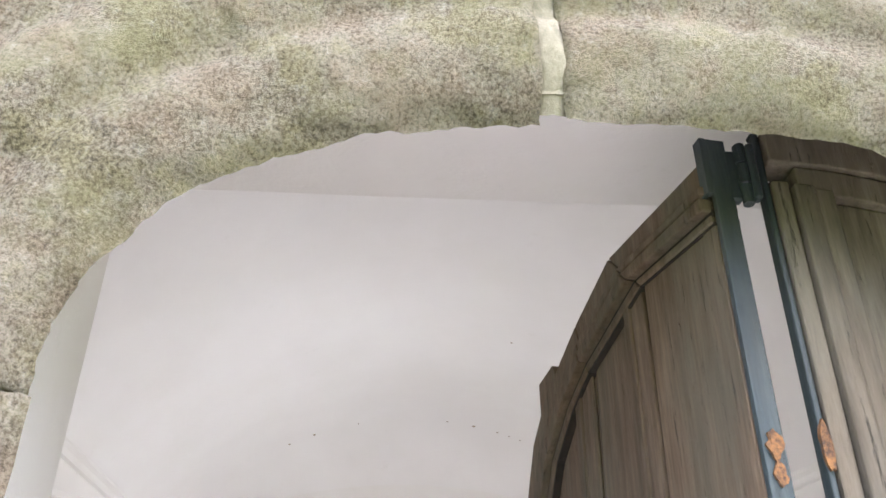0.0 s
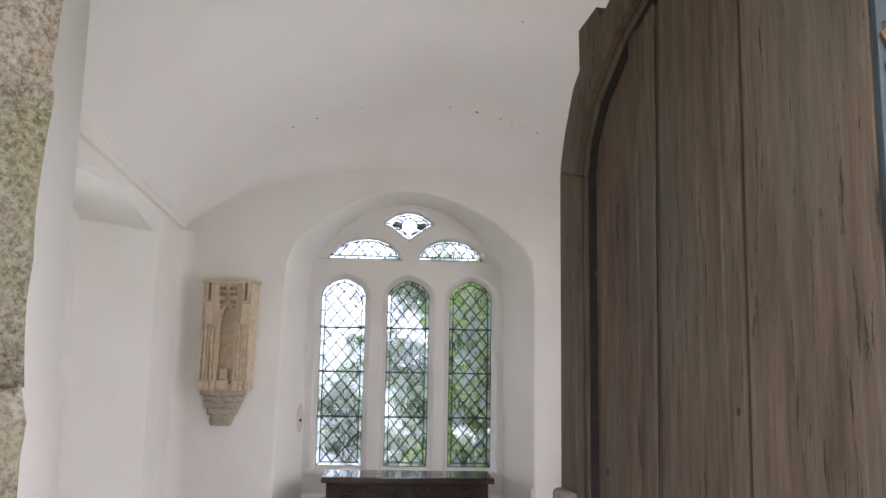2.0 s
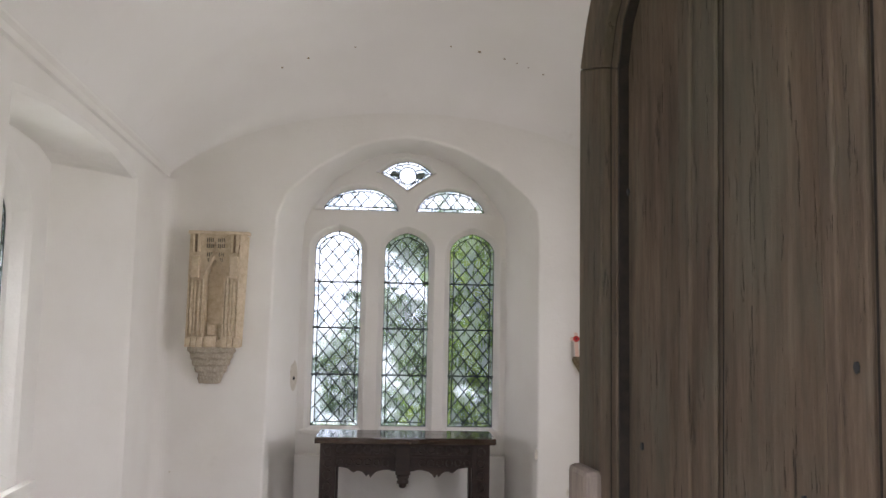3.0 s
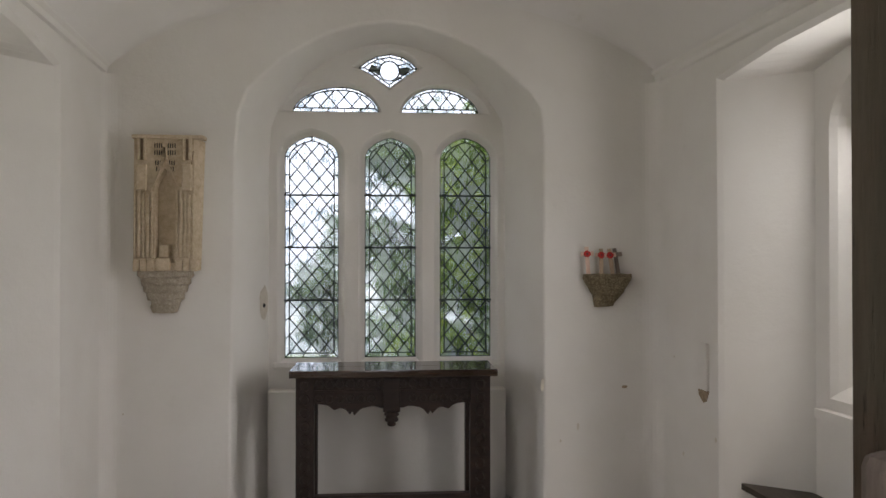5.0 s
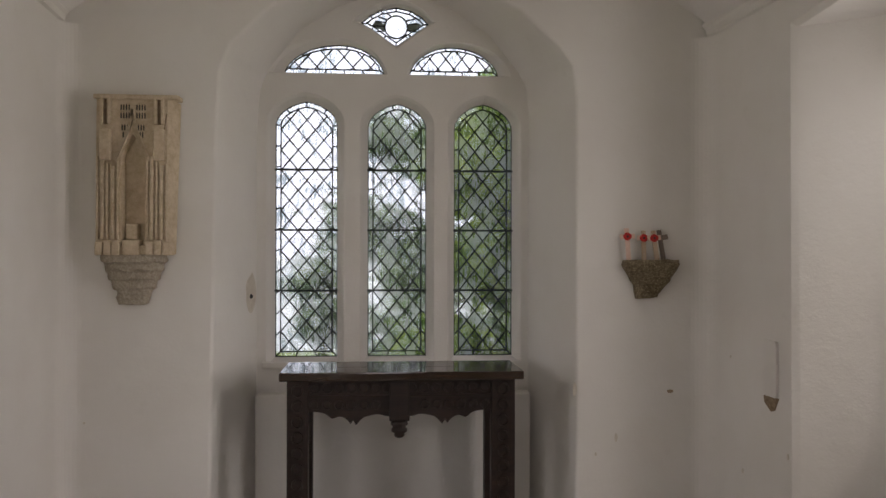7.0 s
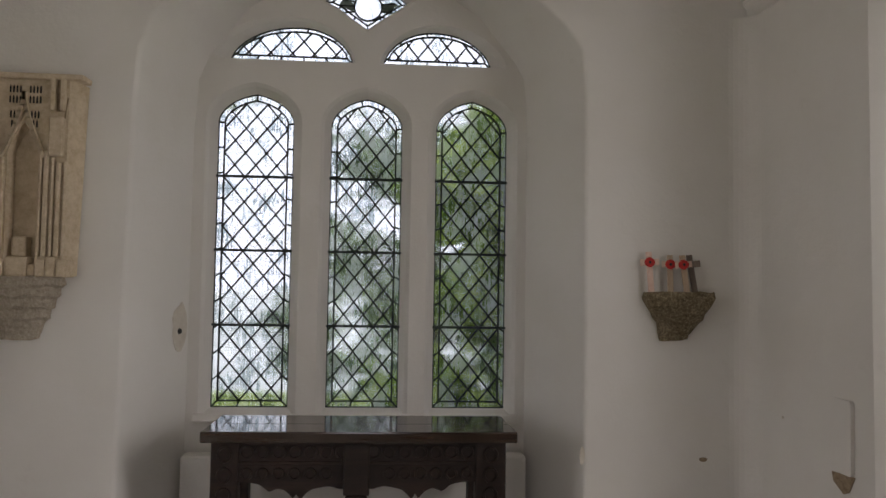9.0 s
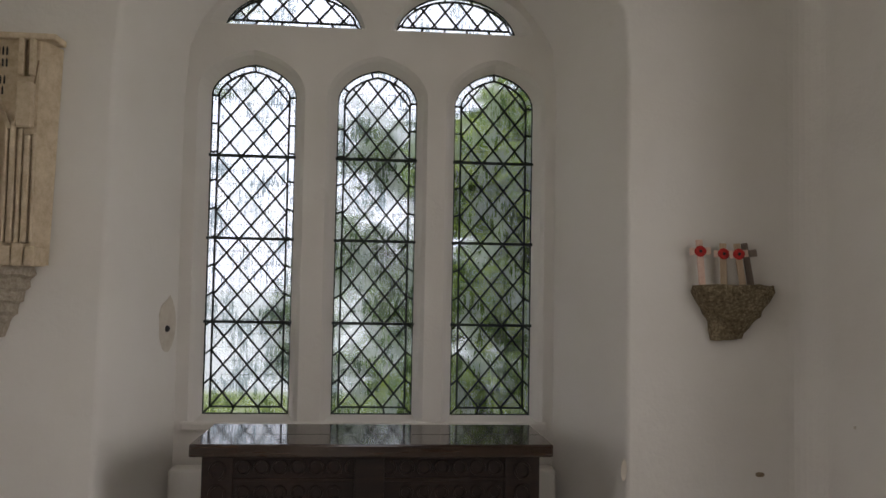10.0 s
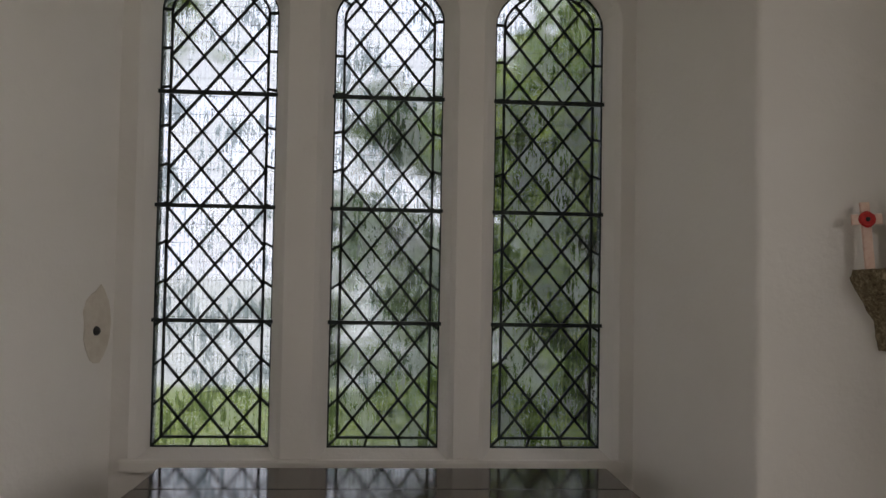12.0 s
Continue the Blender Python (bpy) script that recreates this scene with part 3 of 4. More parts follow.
def leaded(name, outline, fn, label, z_base, dz, across, bars, border=0.038, came=0.0098):
    """A light of diamond quarries inside a border of narrow panes, with iron saddle bars."""
    win = thing(name, label, "window", kind="structure")
    inner = grown(outline, -border)
    if border < 0.03:
        mx, mz = sum(p[0] for p in outline) / len(outline), sum(p[1] for p in outline) / len(outline)
        inner = [(mx + (x - mx) * 0.90, mz + (z - mz) * 0.72) for x, z in outline]
    x0, x1 = min(p[0] for p in inner), max(p[0] for p in inner)
    dx = (x1 - x0) / across
    lead = bmesh.new()
    ztop = max(p[1] for p in inner)
    rows_n = int((ztop - z_base) / dz) + 2
    for r in range(-1, 2 * rows_n):
        for k in range(-1, across + 1):
            cx = x0 + dx * (k + (1.0 if r % 2 == 0 else 0.5))
            cz = z_base + dz * (r + 1) / 2
            dia = [(cx, cz - dz / 2), (cx + dx / 2, cz), (cx, cz + dz / 2), (cx - dx / 2, cz)]
            p = clip_poly(dia, inner)
            if len(p) > 2 and polygon_area(p) > 0.00015:
                pane(win, p, fn)
                for i in range(4):
                    a, b = dia[i], dia[(i + 1) % 4]
                    seg = clip_poly([a, b, ((a[0] + b[0]) / 2 + 1e-6, (a[1] + b[1]) / 2 + 1e-6)], inner)
                    if i < 2 and len(seg) > 1:
                        s, e = max(((u, v) for u in seg for v in seg), key=lambda w: (w[0][0] - w[1][0]) ** 2 + (w[0][1] - w[1][1]) ** 2)
                        bar2d(lead, s, e, came, fn, -0.006, 0.006)
    k = len(outline)
    for i in range(k):
        bar2d(lead, inner[i], inner[(i + 1) % k], came, fn, -0.006, 0.006)
        bar2d(lead, outline[i], outline[(i + 1) % k], came * 1.1, fn, -0.006, 0.006)
    # border panes, cut where the ties cross
    total = 0.0
    for i in range(k):
        a, b, c, d = outline[i], outline[(i + 1) % k], inner[(i + 1) % k], inner[i]
        length = math.dist(a, b)
        n = max(1, round(length / dz)) if length > dz * 0.8 else 1
        if i == 0:
            n = across
        for j in range(n):
            L = lambda p, q, t: (p[0] + (q[0] - p[0]) * t, p[1] + (q[1] - p[1]) * t)
            pane(win, [L(a, b, j / n), L(a, b, (j + 1) / n), L(d, c, (j + 1) / n), L(d, c, j / n)], fn)
            if n > 1 and j:
                bar2d(lead, L(a, b, j / n), L(d, c, j / n), came, fn, -0.006, 0.006)
        total += length
        if n > 1 or total > dz:
            bar2d(lead, b, c, came, fn, -0.006, 0.006)
            total = 0.0
    part("lead_came", lead, LEAD, win, "dark lead lattice")
    for z in bars:
        bm = bmesh.new()
        xa, xb = min(p[0] for p in outline) - 0.012, max(p[0] for p in outline) + 0.012
        bar2d(bm, (xa, z), (xb, z), 0.015, fn, -0.022, -0.007)
        part("saddle_bar", bm, LEAD, win, "iron saddle bar")
    return win


east = lambda x, d, z: (x, GLASS_Y + d, z)
for i, o in enumerate(lancets):
    leaded("window_%d" % (i + 1), o, east, "narrow pointed light of leaded diamond panes, wet with rain", 0.984, 0.1497, 3, (1.437, 1.886, 2.334))
leaded("window_4", lens_left, east, "low curved tracery light with leaded diamonds", 3.03, 0.15, 5, (), 0.026)
leaded("window_5", lens_right, east, "low curved tracery light with leaded diamonds", 3.03, 0.15, 5, (), 0.026)

# the eye light with its roundel
win = thing("window_6", "small eye-shaped tracery light with a clear roundel", "window", kind="structure")
lead = bmesh.new()
cx, cz, rr = 0.512, 3.412, 0.085
circ = [(cx + rr * math.cos(math.tau * i / 24), cz + rr * math.sin(math.tau * i / 24)) for i in range(24)]
pane(win, circ, lambda x, d, z: (x, GLASS_Y - 0.004, z))
for i in range(24):
    bar2d(lead, circ[i], circ[(i + 1) % 24], 0.01, east, -0.006, 0.006)
eye_in = grown(eye, -0.026)
GREENGLASS = plain("old dark green glass", (0.10, 0.14, 0.12), (0.24, 0.30, 0.27), 40, 0.2)
for i in range(len(eye)):
    j = (i + 1) % len(eye)
    pane(win, [eye[i], eye[j], eye_in[j], eye_in[i]], east)
    bar2d(lead, eye[i], eye[j], 0.01, east, -0.006, 0.006)
    bar2d(lead, eye_in[i], eye_in[j], 0.009, east, -0.006, 0.006)
    bar2d(lead, eye[i], eye_in[i], 0.009, east, -0.006, 0.006)
bm = bmesh.new()
plate(bm, eye_in, [circ], lambda x, z: (x, GLASS_Y, z))
part("pane", bm, GLASS, win).visible_shadow = False
for tri in ([(0.60, 3.43), (0.66, 3.45), (0.655, 3.39), (0.60, 3.38)], [(0.43, 3.43), (0.36, 3.46), (0.33, 3.42), (0.42, 3.38)], [(0.66, 3.45), (0.70, 3.435), (0.655, 3.40)]):
    part("pane", extruded(tri, lambda x, z: (x, GLASS_Y - 0.003, z), lambda x, z: (x, GLASS_Y + 0.003, z)), GREENGLASS, win, "dark painted glass beside the roundel")
for a in (0.25, 0.6, 2.0, 2.45, 2.75, 3.1, 3.5, 5.6, 6.0):
    p = (cx + rr * math.cos(a), cz + rr * math.sin(a))
    bar2d(lead, p, (cx + 2.0 * rr * math.cos(a), cz + 1.35 * rr * math.sin(a)), 0.009, east, -0.006, 0.006)
part("lead_came", lead, LEAD, win, "dark lead lattice")

leaded("window_7", S_HOLE, lambda u, d, z: (south_x(u) + 0.59 - d, u, z), "leaded side window of small diamond panes", 1.10, 0.1497, 6, (1.43, 1.83, 2.23, 2.64))
leaded("window_8", N_HOLE, lambda u, d, z: (north_x(u) - 0.59 + d, u, z), "leaded side window of small diamond panes", 1.04, 0.1497, 6, (1.43, 1.83, 2.23, 2.64))


# ---- the folding oak door ----
HINGE = Vector((0.977, 0.93, 0))
ALONG = Vector((-0.152, 1.043, 0))
OUT = Vector((-ALONG.y, ALONG.x, 0)).normalized()  # towards the opening


def leaf_at(u, d, z):
    p = HINGE + ALONG * u + OUT * d
    return (p.x, p.y, z)


HEAD_OUT = [(-0.014, 2.860), (0.385, 2.897), (0.60, 2.838), (0.83, 2.752), (0.953, 2.657), (1.015, 2.548), (1.045, 2.465)]
HEAD_IN = [(-0.014, 2.737), (0.256, 2.765), (0.55, 2.702), (0.66, 2.655), (0.79, 2.565), (0.848, 2.485), (0.868, 2.41)]


def along(line, u):
    for (a, za), (b, zb) in zip(line, line[1:]):
        if u <= b:
            return za + (zb - za) * (u - a) / (b - a)
    return line[-1][1]


def between(k, f):
    """A point of the arched head's moulding: k along it, f from its inner to its outer line."""
    i = min(int(k), len(HEAD_IN) - 2)
    p = Vector(HEAD_IN[i]).lerp(Vector(HEAD_IN[i + 1]), k - i)
    q = Vector(HEAD_OUT[i]).lerp(Vector(HEAD_OUT[i + 1]), k - i)
    return p.lerp(q, f)


def slab(pts, d0, d1):
    return extruded(pts, lambda u, z: leaf_at(u, d0, z), lambda u, z: leaf_at(u, d1, z))


def board(lo0, lo1, hi0, hi1, d0, d1, lift=0.03, n=8):
    """A tapering upright board: its sides at the foot and at the head, cut to the arch."""
    top = []
    for i in range(n + 1):
        u = hi1 + (hi0 - hi1) * i / n
        top.append((u, along(HEAD_IN, min(u, 0.868)) + lift))
    return slab([(lo0, ZB), (lo1, ZB)] + top, d0, d1)


def round_over(bm, w=0.004):
    bmesh.ops.bevel(bm, geom=[e for e in bm.edges], offset=w, segments=2, affect="EDGES", profile=0.5)
    return bm


ZB = -0.04
leaf = thing("folding_door", "weathered arched oak door leaf, standing open, edge painted blue", "door")
# Backing boards are black so that the plank gaps read as deep shade.
part("backing", slab([(0.011, ZB), (1.03, ZB)] + [(u - 0.015, z - 0.02) for u, z in HEAD_OUT[:0:-1]] + [(0.011, 2.845)], -0.047, -0.028), BLACK, leaf, "backing boards coloured black as shade behind the gaps")
for f0, f1, h0, h1, d in ((-0.015, 0.296, -0.015, 0.254, 0.0), (0.302, 0.607, 0.262, 0.543, -0.009), (0.613, 0.885, 0.550, 0.868, -0.014)):
    part("plank", round_over(board(f0, f1, h0, h1, -0.028, d), 0.004), DOORWOOD, leaf)
for f0, f1, h0, h1, d in ((0.308, 0.326, 0.268, 0.349, -0.001), (0.620, 0.700, 0.556, 0.655, -0.004)):
    strip_ = part("cover_strip", round_over(board(f0, f1, h0, h1, -0.012, d, 0.01), 0.004), DOORWOOD, leaf)
    q = 0.35
    part("bead", round_over(board(f1 - (f1 - f0) * q, f1, h1 - (h1 - h0) * q, h1, d - 0.004, d + 0.006, 0.005), 0.003), DOORWOOD, strip_)
# dark strips fill the joints in place of the shadow lines there
for f0, f1, h0, h1, d in ((0.295, 0.303, 0.253, 0.263, -0.006), (0.606, 0.614, 0.542, 0.551, -0.013)):
    part("joint", board(f0, f1, h0, h1, -0.03, d, 0.01), GAP_SHADE, leaf, "dark filler strip painted as the shade between planks")
part("stile", round_over(slab([(-0.027, ZB), (-0.016, ZB), (-0.016, 2.90), (-0.027, 2.90)], -0.034, 0.001), 0.002), BLUE, leaf, "blue-green painted closing edge")
part("edge_board", round_over(board(-0.014, 0.030, -0.014, 0.025, -0.01, 0.003, 0.0), 0.002), DOORWOOD, leaf)

BANDS = ((0.02, 0.15, 0.008), (0.20, 0.40, 0.024), (0.46, 0.60, 0.018), (0.66, 1.0, 0.009))
for k0, k1, steps in ((0.0, 0.994, 1), (1.006, 1.994, 1), (2.006, 6.0, 22)):
    ks = [k0 + (k1 - k0) * i / steps for i in range(steps + 1)]
    # dark slab under the mouldings paints the shade in their grooves
    part("groove", slab([tuple(between(k, -0.012)) for k in ks] + [tuple(between(k, 0.96)) for k in ks[::-1]], -0.04, 0.0045), GAP_SHADE, leaf, "dark filler painted as the shade between the mouldings")
    for f0, f1, d in BANDS:
        pts = [tuple(between(k, f0)) for k in ks] + [tuple(between(k, f1)) for k in ks[::-1]]
        part("head_moulding", round_over(slab(pts, -0.045, d), 0.0035), DOORWOOD, leaf)
part("groove", slab([(0.866, ZB + 0.01), (1.040, ZB + 0.01), (1.040, 2.47), (0.866, 2.42)], -0.04, 0.0045), GAP_SHADE, leaf, "dark filler painted as the shade between the mouldings")
for f0, f1, d in BANDS:
    a0, a1 = 0.868 + 0.177 * f0, 0.868 + 0.177 * f1
    part("edge_moulding", round_over(slab([(a0, ZB), (a1, ZB), (a1, 2.4085 + 0.055 * f1), (a0, 2.4085 + 0.055 * f0)], -0.045, d), 0.0035), DOORWOOD, leaf)
bm = extruded([(0.78, 2.62), (1.04, 2.62), (1.048, 2.862), (0.93, 2.874)], lambda u, z: leaf_at(u, -0.10, z), lambda u, z: leaf_at(u, -0.048, z))
part("back_ledge", bm, DOORWOOD, leaf, "dark ledge board behind the leaf")
bm = extruded(rect(0.1, 1.07, 1.0, 1.14), lambda u, z: leaf_at(u, -0.085, z), lambda u, z: leaf_at(u, -0.047, z))
part("back_ledge", bm, DOORWOOD, leaf)
bm = extruded(rect(0.90, 0.99, 1.58, 1.672), lambda u, z: leaf_at(u, 0.02, z), lambda u, z: leaf_at(u, 0.055, z))
part("latch_block", round_over(bm, 0.012), GREYWOOD, leaf, "worn wooden latch block")


def flake(cu, cz, ru, rz, seed):
    rnd = random.Random(seed)
    return [(cu + ru * rnd.uniform(0.6, 1.1) * math.cos(math.tau * i / 16), cz + rz * rnd.uniform(0.7, 1.1) * math.sin(math.tau * i / 16)) for i in range(16)]


for z, h, w, sd in ((2.375, 0.024, 0.014, 2), (2.335, 0.018, 0.011, 6)):
    bm = extruded(flake(-0.017, z, w, h, sd), lambda d, zz: leaf_at(-0.031, d, zz), lambda d, zz: leaf_at(-0.0265, d, zz))
    part("rust_plate", rough_up(bm, 0.002, 60), RUST, leaf, "flaking orange rusted plate")
bm = extruded(rect(-0.027, -0.006, 2.79, 2.90), lambda u, z: leaf_at(u, 0.001, z), lambda u, z: leaf_at(u, 0.012, z))
part("iron_band", bm, BLUE, leaf, "painted iron band")
for k in range(7):
    u, z = random.uniform(0.1, 0.85), random.uniform(1.2, 2.5)
    bm = extruded([(u + 0.004 * math.cos(a), z + 0.007 * math.sin(a)) for a in (0, 1, 2, 3, 4, 5)], lambda uu, zz: leaf_at(uu, -0.002, zz), lambda uu, zz: leaf_at(uu, 0.0015, zz))
    part("nail_hole", bm, BLACK, leaf, "small dark nail hole")

# closed leaf beside it, facing the outside
shut = thing("fixed_door", "sun-bleached arched oak leaf, closed behind the stone arch", "door")
shut_top = lambda x: 2.915 - 0.30 * max(0.0, (x - 1.055) / 0.75) ** 1.9


def shut_board(x0, x1, cut0, cut1, y0, y1, n=8):
    up = [(x1 + (x0 - x1) * i / n, shut_top(x1 + (x0 - x1) * i / n) - cut1) for i in range(n + 1)]
    if cut0 is None:
        dn = [(x0, 0.0), (x1, 0.0)]
    else:
        dn = [(x0 + (x1 - x0) * i / n, shut_top(x0 + (x1 - x0) * i / n) - cut0) for i in range(n + 1)]
    return round_over(extruded(dn + up, lambda x, z: (x, y0, z), lambda x, z: (x, y1, z)), 0.004)


part("stile", shut_board(1.064, 1.074, None, 0.0, 0.90, 0.925), BLUE, shut, "blue-green painted edge")
for x0, x1, d in ((1.076, 1.105, 0.0), (1.107, 1.140, -0.012), (1.142, 1.175, -0.004)):
    part("edge_moulding", shut_board(x0, x1, None, 0.11 if d else 0.10, 0.895 + d, 0.95), DOORGREY, shut)
part("head_moulding", shut_board(1.076, 1.80, 0.065, 0.0, 0.888, 0.95), DOORGREY, shut)
part("head_moulding", shut_board(1.12, 1.80, 0.118, 0.068, 0.895, 0.95), DOORGREY, shut)
part("plank", shut_board(1.177, 1.45, None, 0.12, 0.912, 0.95), DOORGREY, shut)
part("plank", shut_board(1.454, 1.80, None, 0.12, 0.908, 0.95), DOORGREY, shut)
bm = extruded(flake(1.069, 2.375, 0.009, 0.04, 9), lambda x, z: (x, 0.894, z), lambda x, z: (x, 0.902, z))
part("rust_plate", rough_up(bm, 0.002, 60), RUST, shut, "flaking orange rusted plate")


def hinge(z, mat, label, reach=1.0):
    h = thing("door_hinge", label, "hinge", group="hinges between the leaves")
    for k in range(3):
        bm = bmesh.new()
        bmesh.ops.create_cone(bm, cap_ends=True, segments=12, radius1=0.006 + 0.008 * reach, radius2=0.006 + 0.008 * reach, depth=0.036, matrix=Matrix.Translation((1.036, 0.905, z + 0.04 * (k - 1))))
        part("knuckle", rough_up(bm, 0.002, 60), mat, h)
    part("plate", box(1.03 - 0.045 * reach, 1.03, 0.905, 0.925, z - 0.05, z + 0.05, 0.004), BLUE, h)
    part("plate", box(1.042, 1.042 + 0.028 * reach, 0.888, 0.91, z - 0.055, z + 0.055, 0.004), BLUE, h)
    return h


hinge(2.15, IRON, "rust-brown iron hinge joining the two door leaves", 0.6)
hinge(2.83, BLUE, "blue-painted iron hinge at the top of the door", 0.5)
hinge(0.6, IRON, "rust-brown iron hinge joining the two door leaves")

def carved_ring(cx, cz, rx, rz, w, y, proud):
    """A raised ring with a rounded section, as one closed mesh."""
    bm = bmesh.new()
    rings = []
    for i in range(18):
        a = math.tau * i / 18
        sec = [(-w / 2, 0.003), (-w / 4, -proud), (w / 4, -proud), (w / 2, 0.003)]
        rings.append([bm.verts.new((cx + (rx + r) * math.cos(a), y + d, cz + (rz + r) * math.sin(a))) for r, d in sec])
    for i in range(18):
        r, q = rings[i], rings[(i + 1) % 18]
        for k in range(4):
            bm.faces.new((r[k], r[(k + 1) % 4], q[(k + 1) % 4], q[k]))
    bmesh.ops.recalc_face_normals(bm, faces=bm.faces)
    return bm


# ---- altar table ----
table = thing("altar_table", "dark carved oak side table under the east window", "table", (0, 0, 0))
part("tabletop", box(-0.24, 1.32, 7.42, 7.66, 0.905, 0.96, 0.008, 3), OAKTOP, table, "polished dark boards reflecting the window")
part("tabletop", box(-0.235, 1.315, 7.663, 7.94, 0.905, 0.9595, 0.005, 2), OAKTOP, table, "polished dark boards reflecting the window")
for x0, x1 in ((-0.195, -0.06), (1.115, 1.27)):
    for y0 in (7.465, 7.80):
        leg = part("leg", box(x0, x1, y0, y0 + 0.09, FLOOR, 0.905, 0.008, 2), OAK, table)
        if y0 < 7.6:
            for k in range(9):
                part("carved_ring", carved_ring((x0 + x1) / 2, 0.84 - 0.1 * k, 0.032, 0.036, 0.014, y0, 0.011), OAK, leg)


def apron_edge(x):
    """Scalloped lower edge of the apron: two drops each side of the pendant."""
    t = abs((x - 0.52) / 0.58)
    base = 0.685 + 0.02 * math.cos(t * math.pi * 2)
    cusp = 0.055 * math.exp(-((t - 0.50) / 0.07) ** 2) * (0.35 if abs(t - 0.50) < 0.018 else 1)
    return base - cusp - 0.025 * math.exp(-((t - 0.74) / 0.05) ** 2) - 0.03 * math.exp(-((t - 0.12) / 0.08) ** 2)


pts = [(-0.06 + 1.175 * i / 70, apron_edge(-0.06 + 1.175 * i / 70)) for i in range(71)] + [(1.115, 0.905), (-0.06, 0.905)]
apron = part("apron", extruded(pts, lambda x, z: (x, 7.475, z), lambda x, z: (x, 7.515, z)), OAK, table, "carved apron with a scalloped edge")
for row, (z, r) in enumerate(((0.852, 0.030), (0.745, 0.026))):
    for k in range(15):
        x = -0.02 + 0.078 * k
        if row and 0.40 < x < 0.62:
            continue
        part("carved_ring", carved_ring(x, z, r, r, 0.013, 7.475, 0.011), OAK, apron)
for z in (0.80, 0.895):
    part("carved_bead", box(-0.06, 1.115, 7.462, 7.476, z - 0.008, z + 0.008, 0.003), OAK, apron)
part("pendant_block", box(0.455, 0.585, 7.452, 7.53, 0.64, 0.90, 0.008, 2), OAK, table)
bm = bmesh.new()
prof = [(0.030, 0.645), (0.052, 0.632), (0.058, 0.615), (0.040, 0.600), (0.052, 0.585), (0.050, 0.568), (0.028, 0.557), (0.036, 0.545), (0.022, 0.530), (0.004, 0.526)]
rings = [[bm.verts.new((0.52 + r * math.cos(math.tau * i / 18), 7.49 + r * math.sin(math.tau * i / 18) * 0.7, z)) for i in range(18)] for r, z in prof]
for r, s in zip(rings, rings[1:]):
    for i in range(18):
        bm.faces.new((r[i], s[i], s[(i + 1) % 18], r[(i + 1) % 18])).smooth = True
part("pendant", bm, OAK, table, "turned drop pendant")
part("stretcher", box(-0.06, 1.115, 7.475, 7.55, -0.05, 0.015, 0.006, 2), OAK, table)
for x0 in (-0.16, 1.16):
    part("side_rail", box(x0, x0 + 0.05, 7.55, 7.80, 0.72, 0.90, 0.004), OAK, table)
    part("stretcher", box(x0, x0 + 0.05, 7.55, 7.80, -0.05, 0.015, 0.004), OAK, table)
part("back_apron", box(-0.06, 1.115, 7.84, 7.87, 0.74, 0.90, 0.004), OAK, table)

# ---- carved niche on the east wall ----
niche = thing("carved_niche", "tall pale limestone canopied niche with pierced tracery fixed to the wall", "niche")
F = EAST - 0.002
NX0, NX1 = -1.40, -0.895
body = [(NX0, 1.705), (-0.965, 1.705), (-0.955, 2.70), (NX0 + 0.005, 2.715)]
hole = lancet(-1.245, -1.095, 1.76, 2.31, 2.47, 8, 0.6)
bm = bmesh.new()
plate(bm, body, [hole], lambda x, z: (x, F - 0.10, z))
strip(bm, hole, lambda x, z: (x, F - 0.10, z), grown(hole, -0.012), lambda x, z: (x, F - 0.035, z))
strip(bm, body, lambda x, z: (x, F - 0.10, z), [(NX0, 1.705), (NX1 - 0.03, 1.705), (NX1, 2.68), (NX0 + 0.005, 2.715)], lambda x, z: (x, F, z))
part("panel", rough_up(tidy(bm), 0.002, 20), BEER, niche)
part("niche_back", extruded(grown(hole, 0.01), lambda x, z: (x, F - 0.036, z), lambda x, z: (x, F - 0.004, z)), BEER, niche)
for x, w in ((-1.385, 0.016), (-1.355, 0.024), (-1.325, 0.018), (-1.292, 0.024), (-1.262, 0.016), (-1.078, 0.016), (-1.05, 0.024), (-1.02, 0.018), (-0.99, 0.024), (-0.962, 0.014)):
    part("shaft", box(x - w / 2, x + w / 2, F - 0.112 - w * 0.5, F - 0.098, 1.80, 2.30 + 0.03 * math.sin(x * 40), 0.005), BEER, niche)
for x in (-1.335, -1.005):
    part("buttress", box(x - 0.036, x + 0.036, F - 0.135, F - 0.098, 2.30, 2.50, 0.008), BEER, niche)
    part("pinnacle", box(x - 0.034, x - 0.012, F - 0.128, F - 0.098, 2.53, 2.70, 0.004), BEER, niche)
    part("pinnacle", box(x + 0.012, x + 0.034, F - 0.128, F - 0.098, 2.53, 2.70, 0.004), BEER, niche)
    # a brown strip paints the shade between the two pinnacles, no plaster there
    part("shadow_gap", box(x - 0.010, x + 0.010, F - 0.104, F - 0.099, 2.53, 2.70), SOIL, niche)
part("cornice", rough_up(box(NX0 - 0.006, NX1 + 0.012, F - 0.13, F, 2.69, 2.718, 0.008, 2), 0.004, 14), BEER, niche)
for zc, n_, off in ((2.640, 4, 0.0), (2.588, 4, 0.0), (2.512, 3, 0.010), (2.466, 2, 0.020)):
    for sd in (-1, 1):
        for k in range(n_):
            x = -1.17 + sd * (0.024 + off + 0.0165 * k)
            part("slot", extruded(lancet(x - 0.0036, x + 0.0036, zc - 0.019, zc + 0.008, zc + 0.019, 3, 0.5), lambda u, z: (u, F - 0.1025, z), lambda u, z: (u, F - 0.099, z)), BLACK, niche, "dark pierced slot")
bm = bmesh.new()
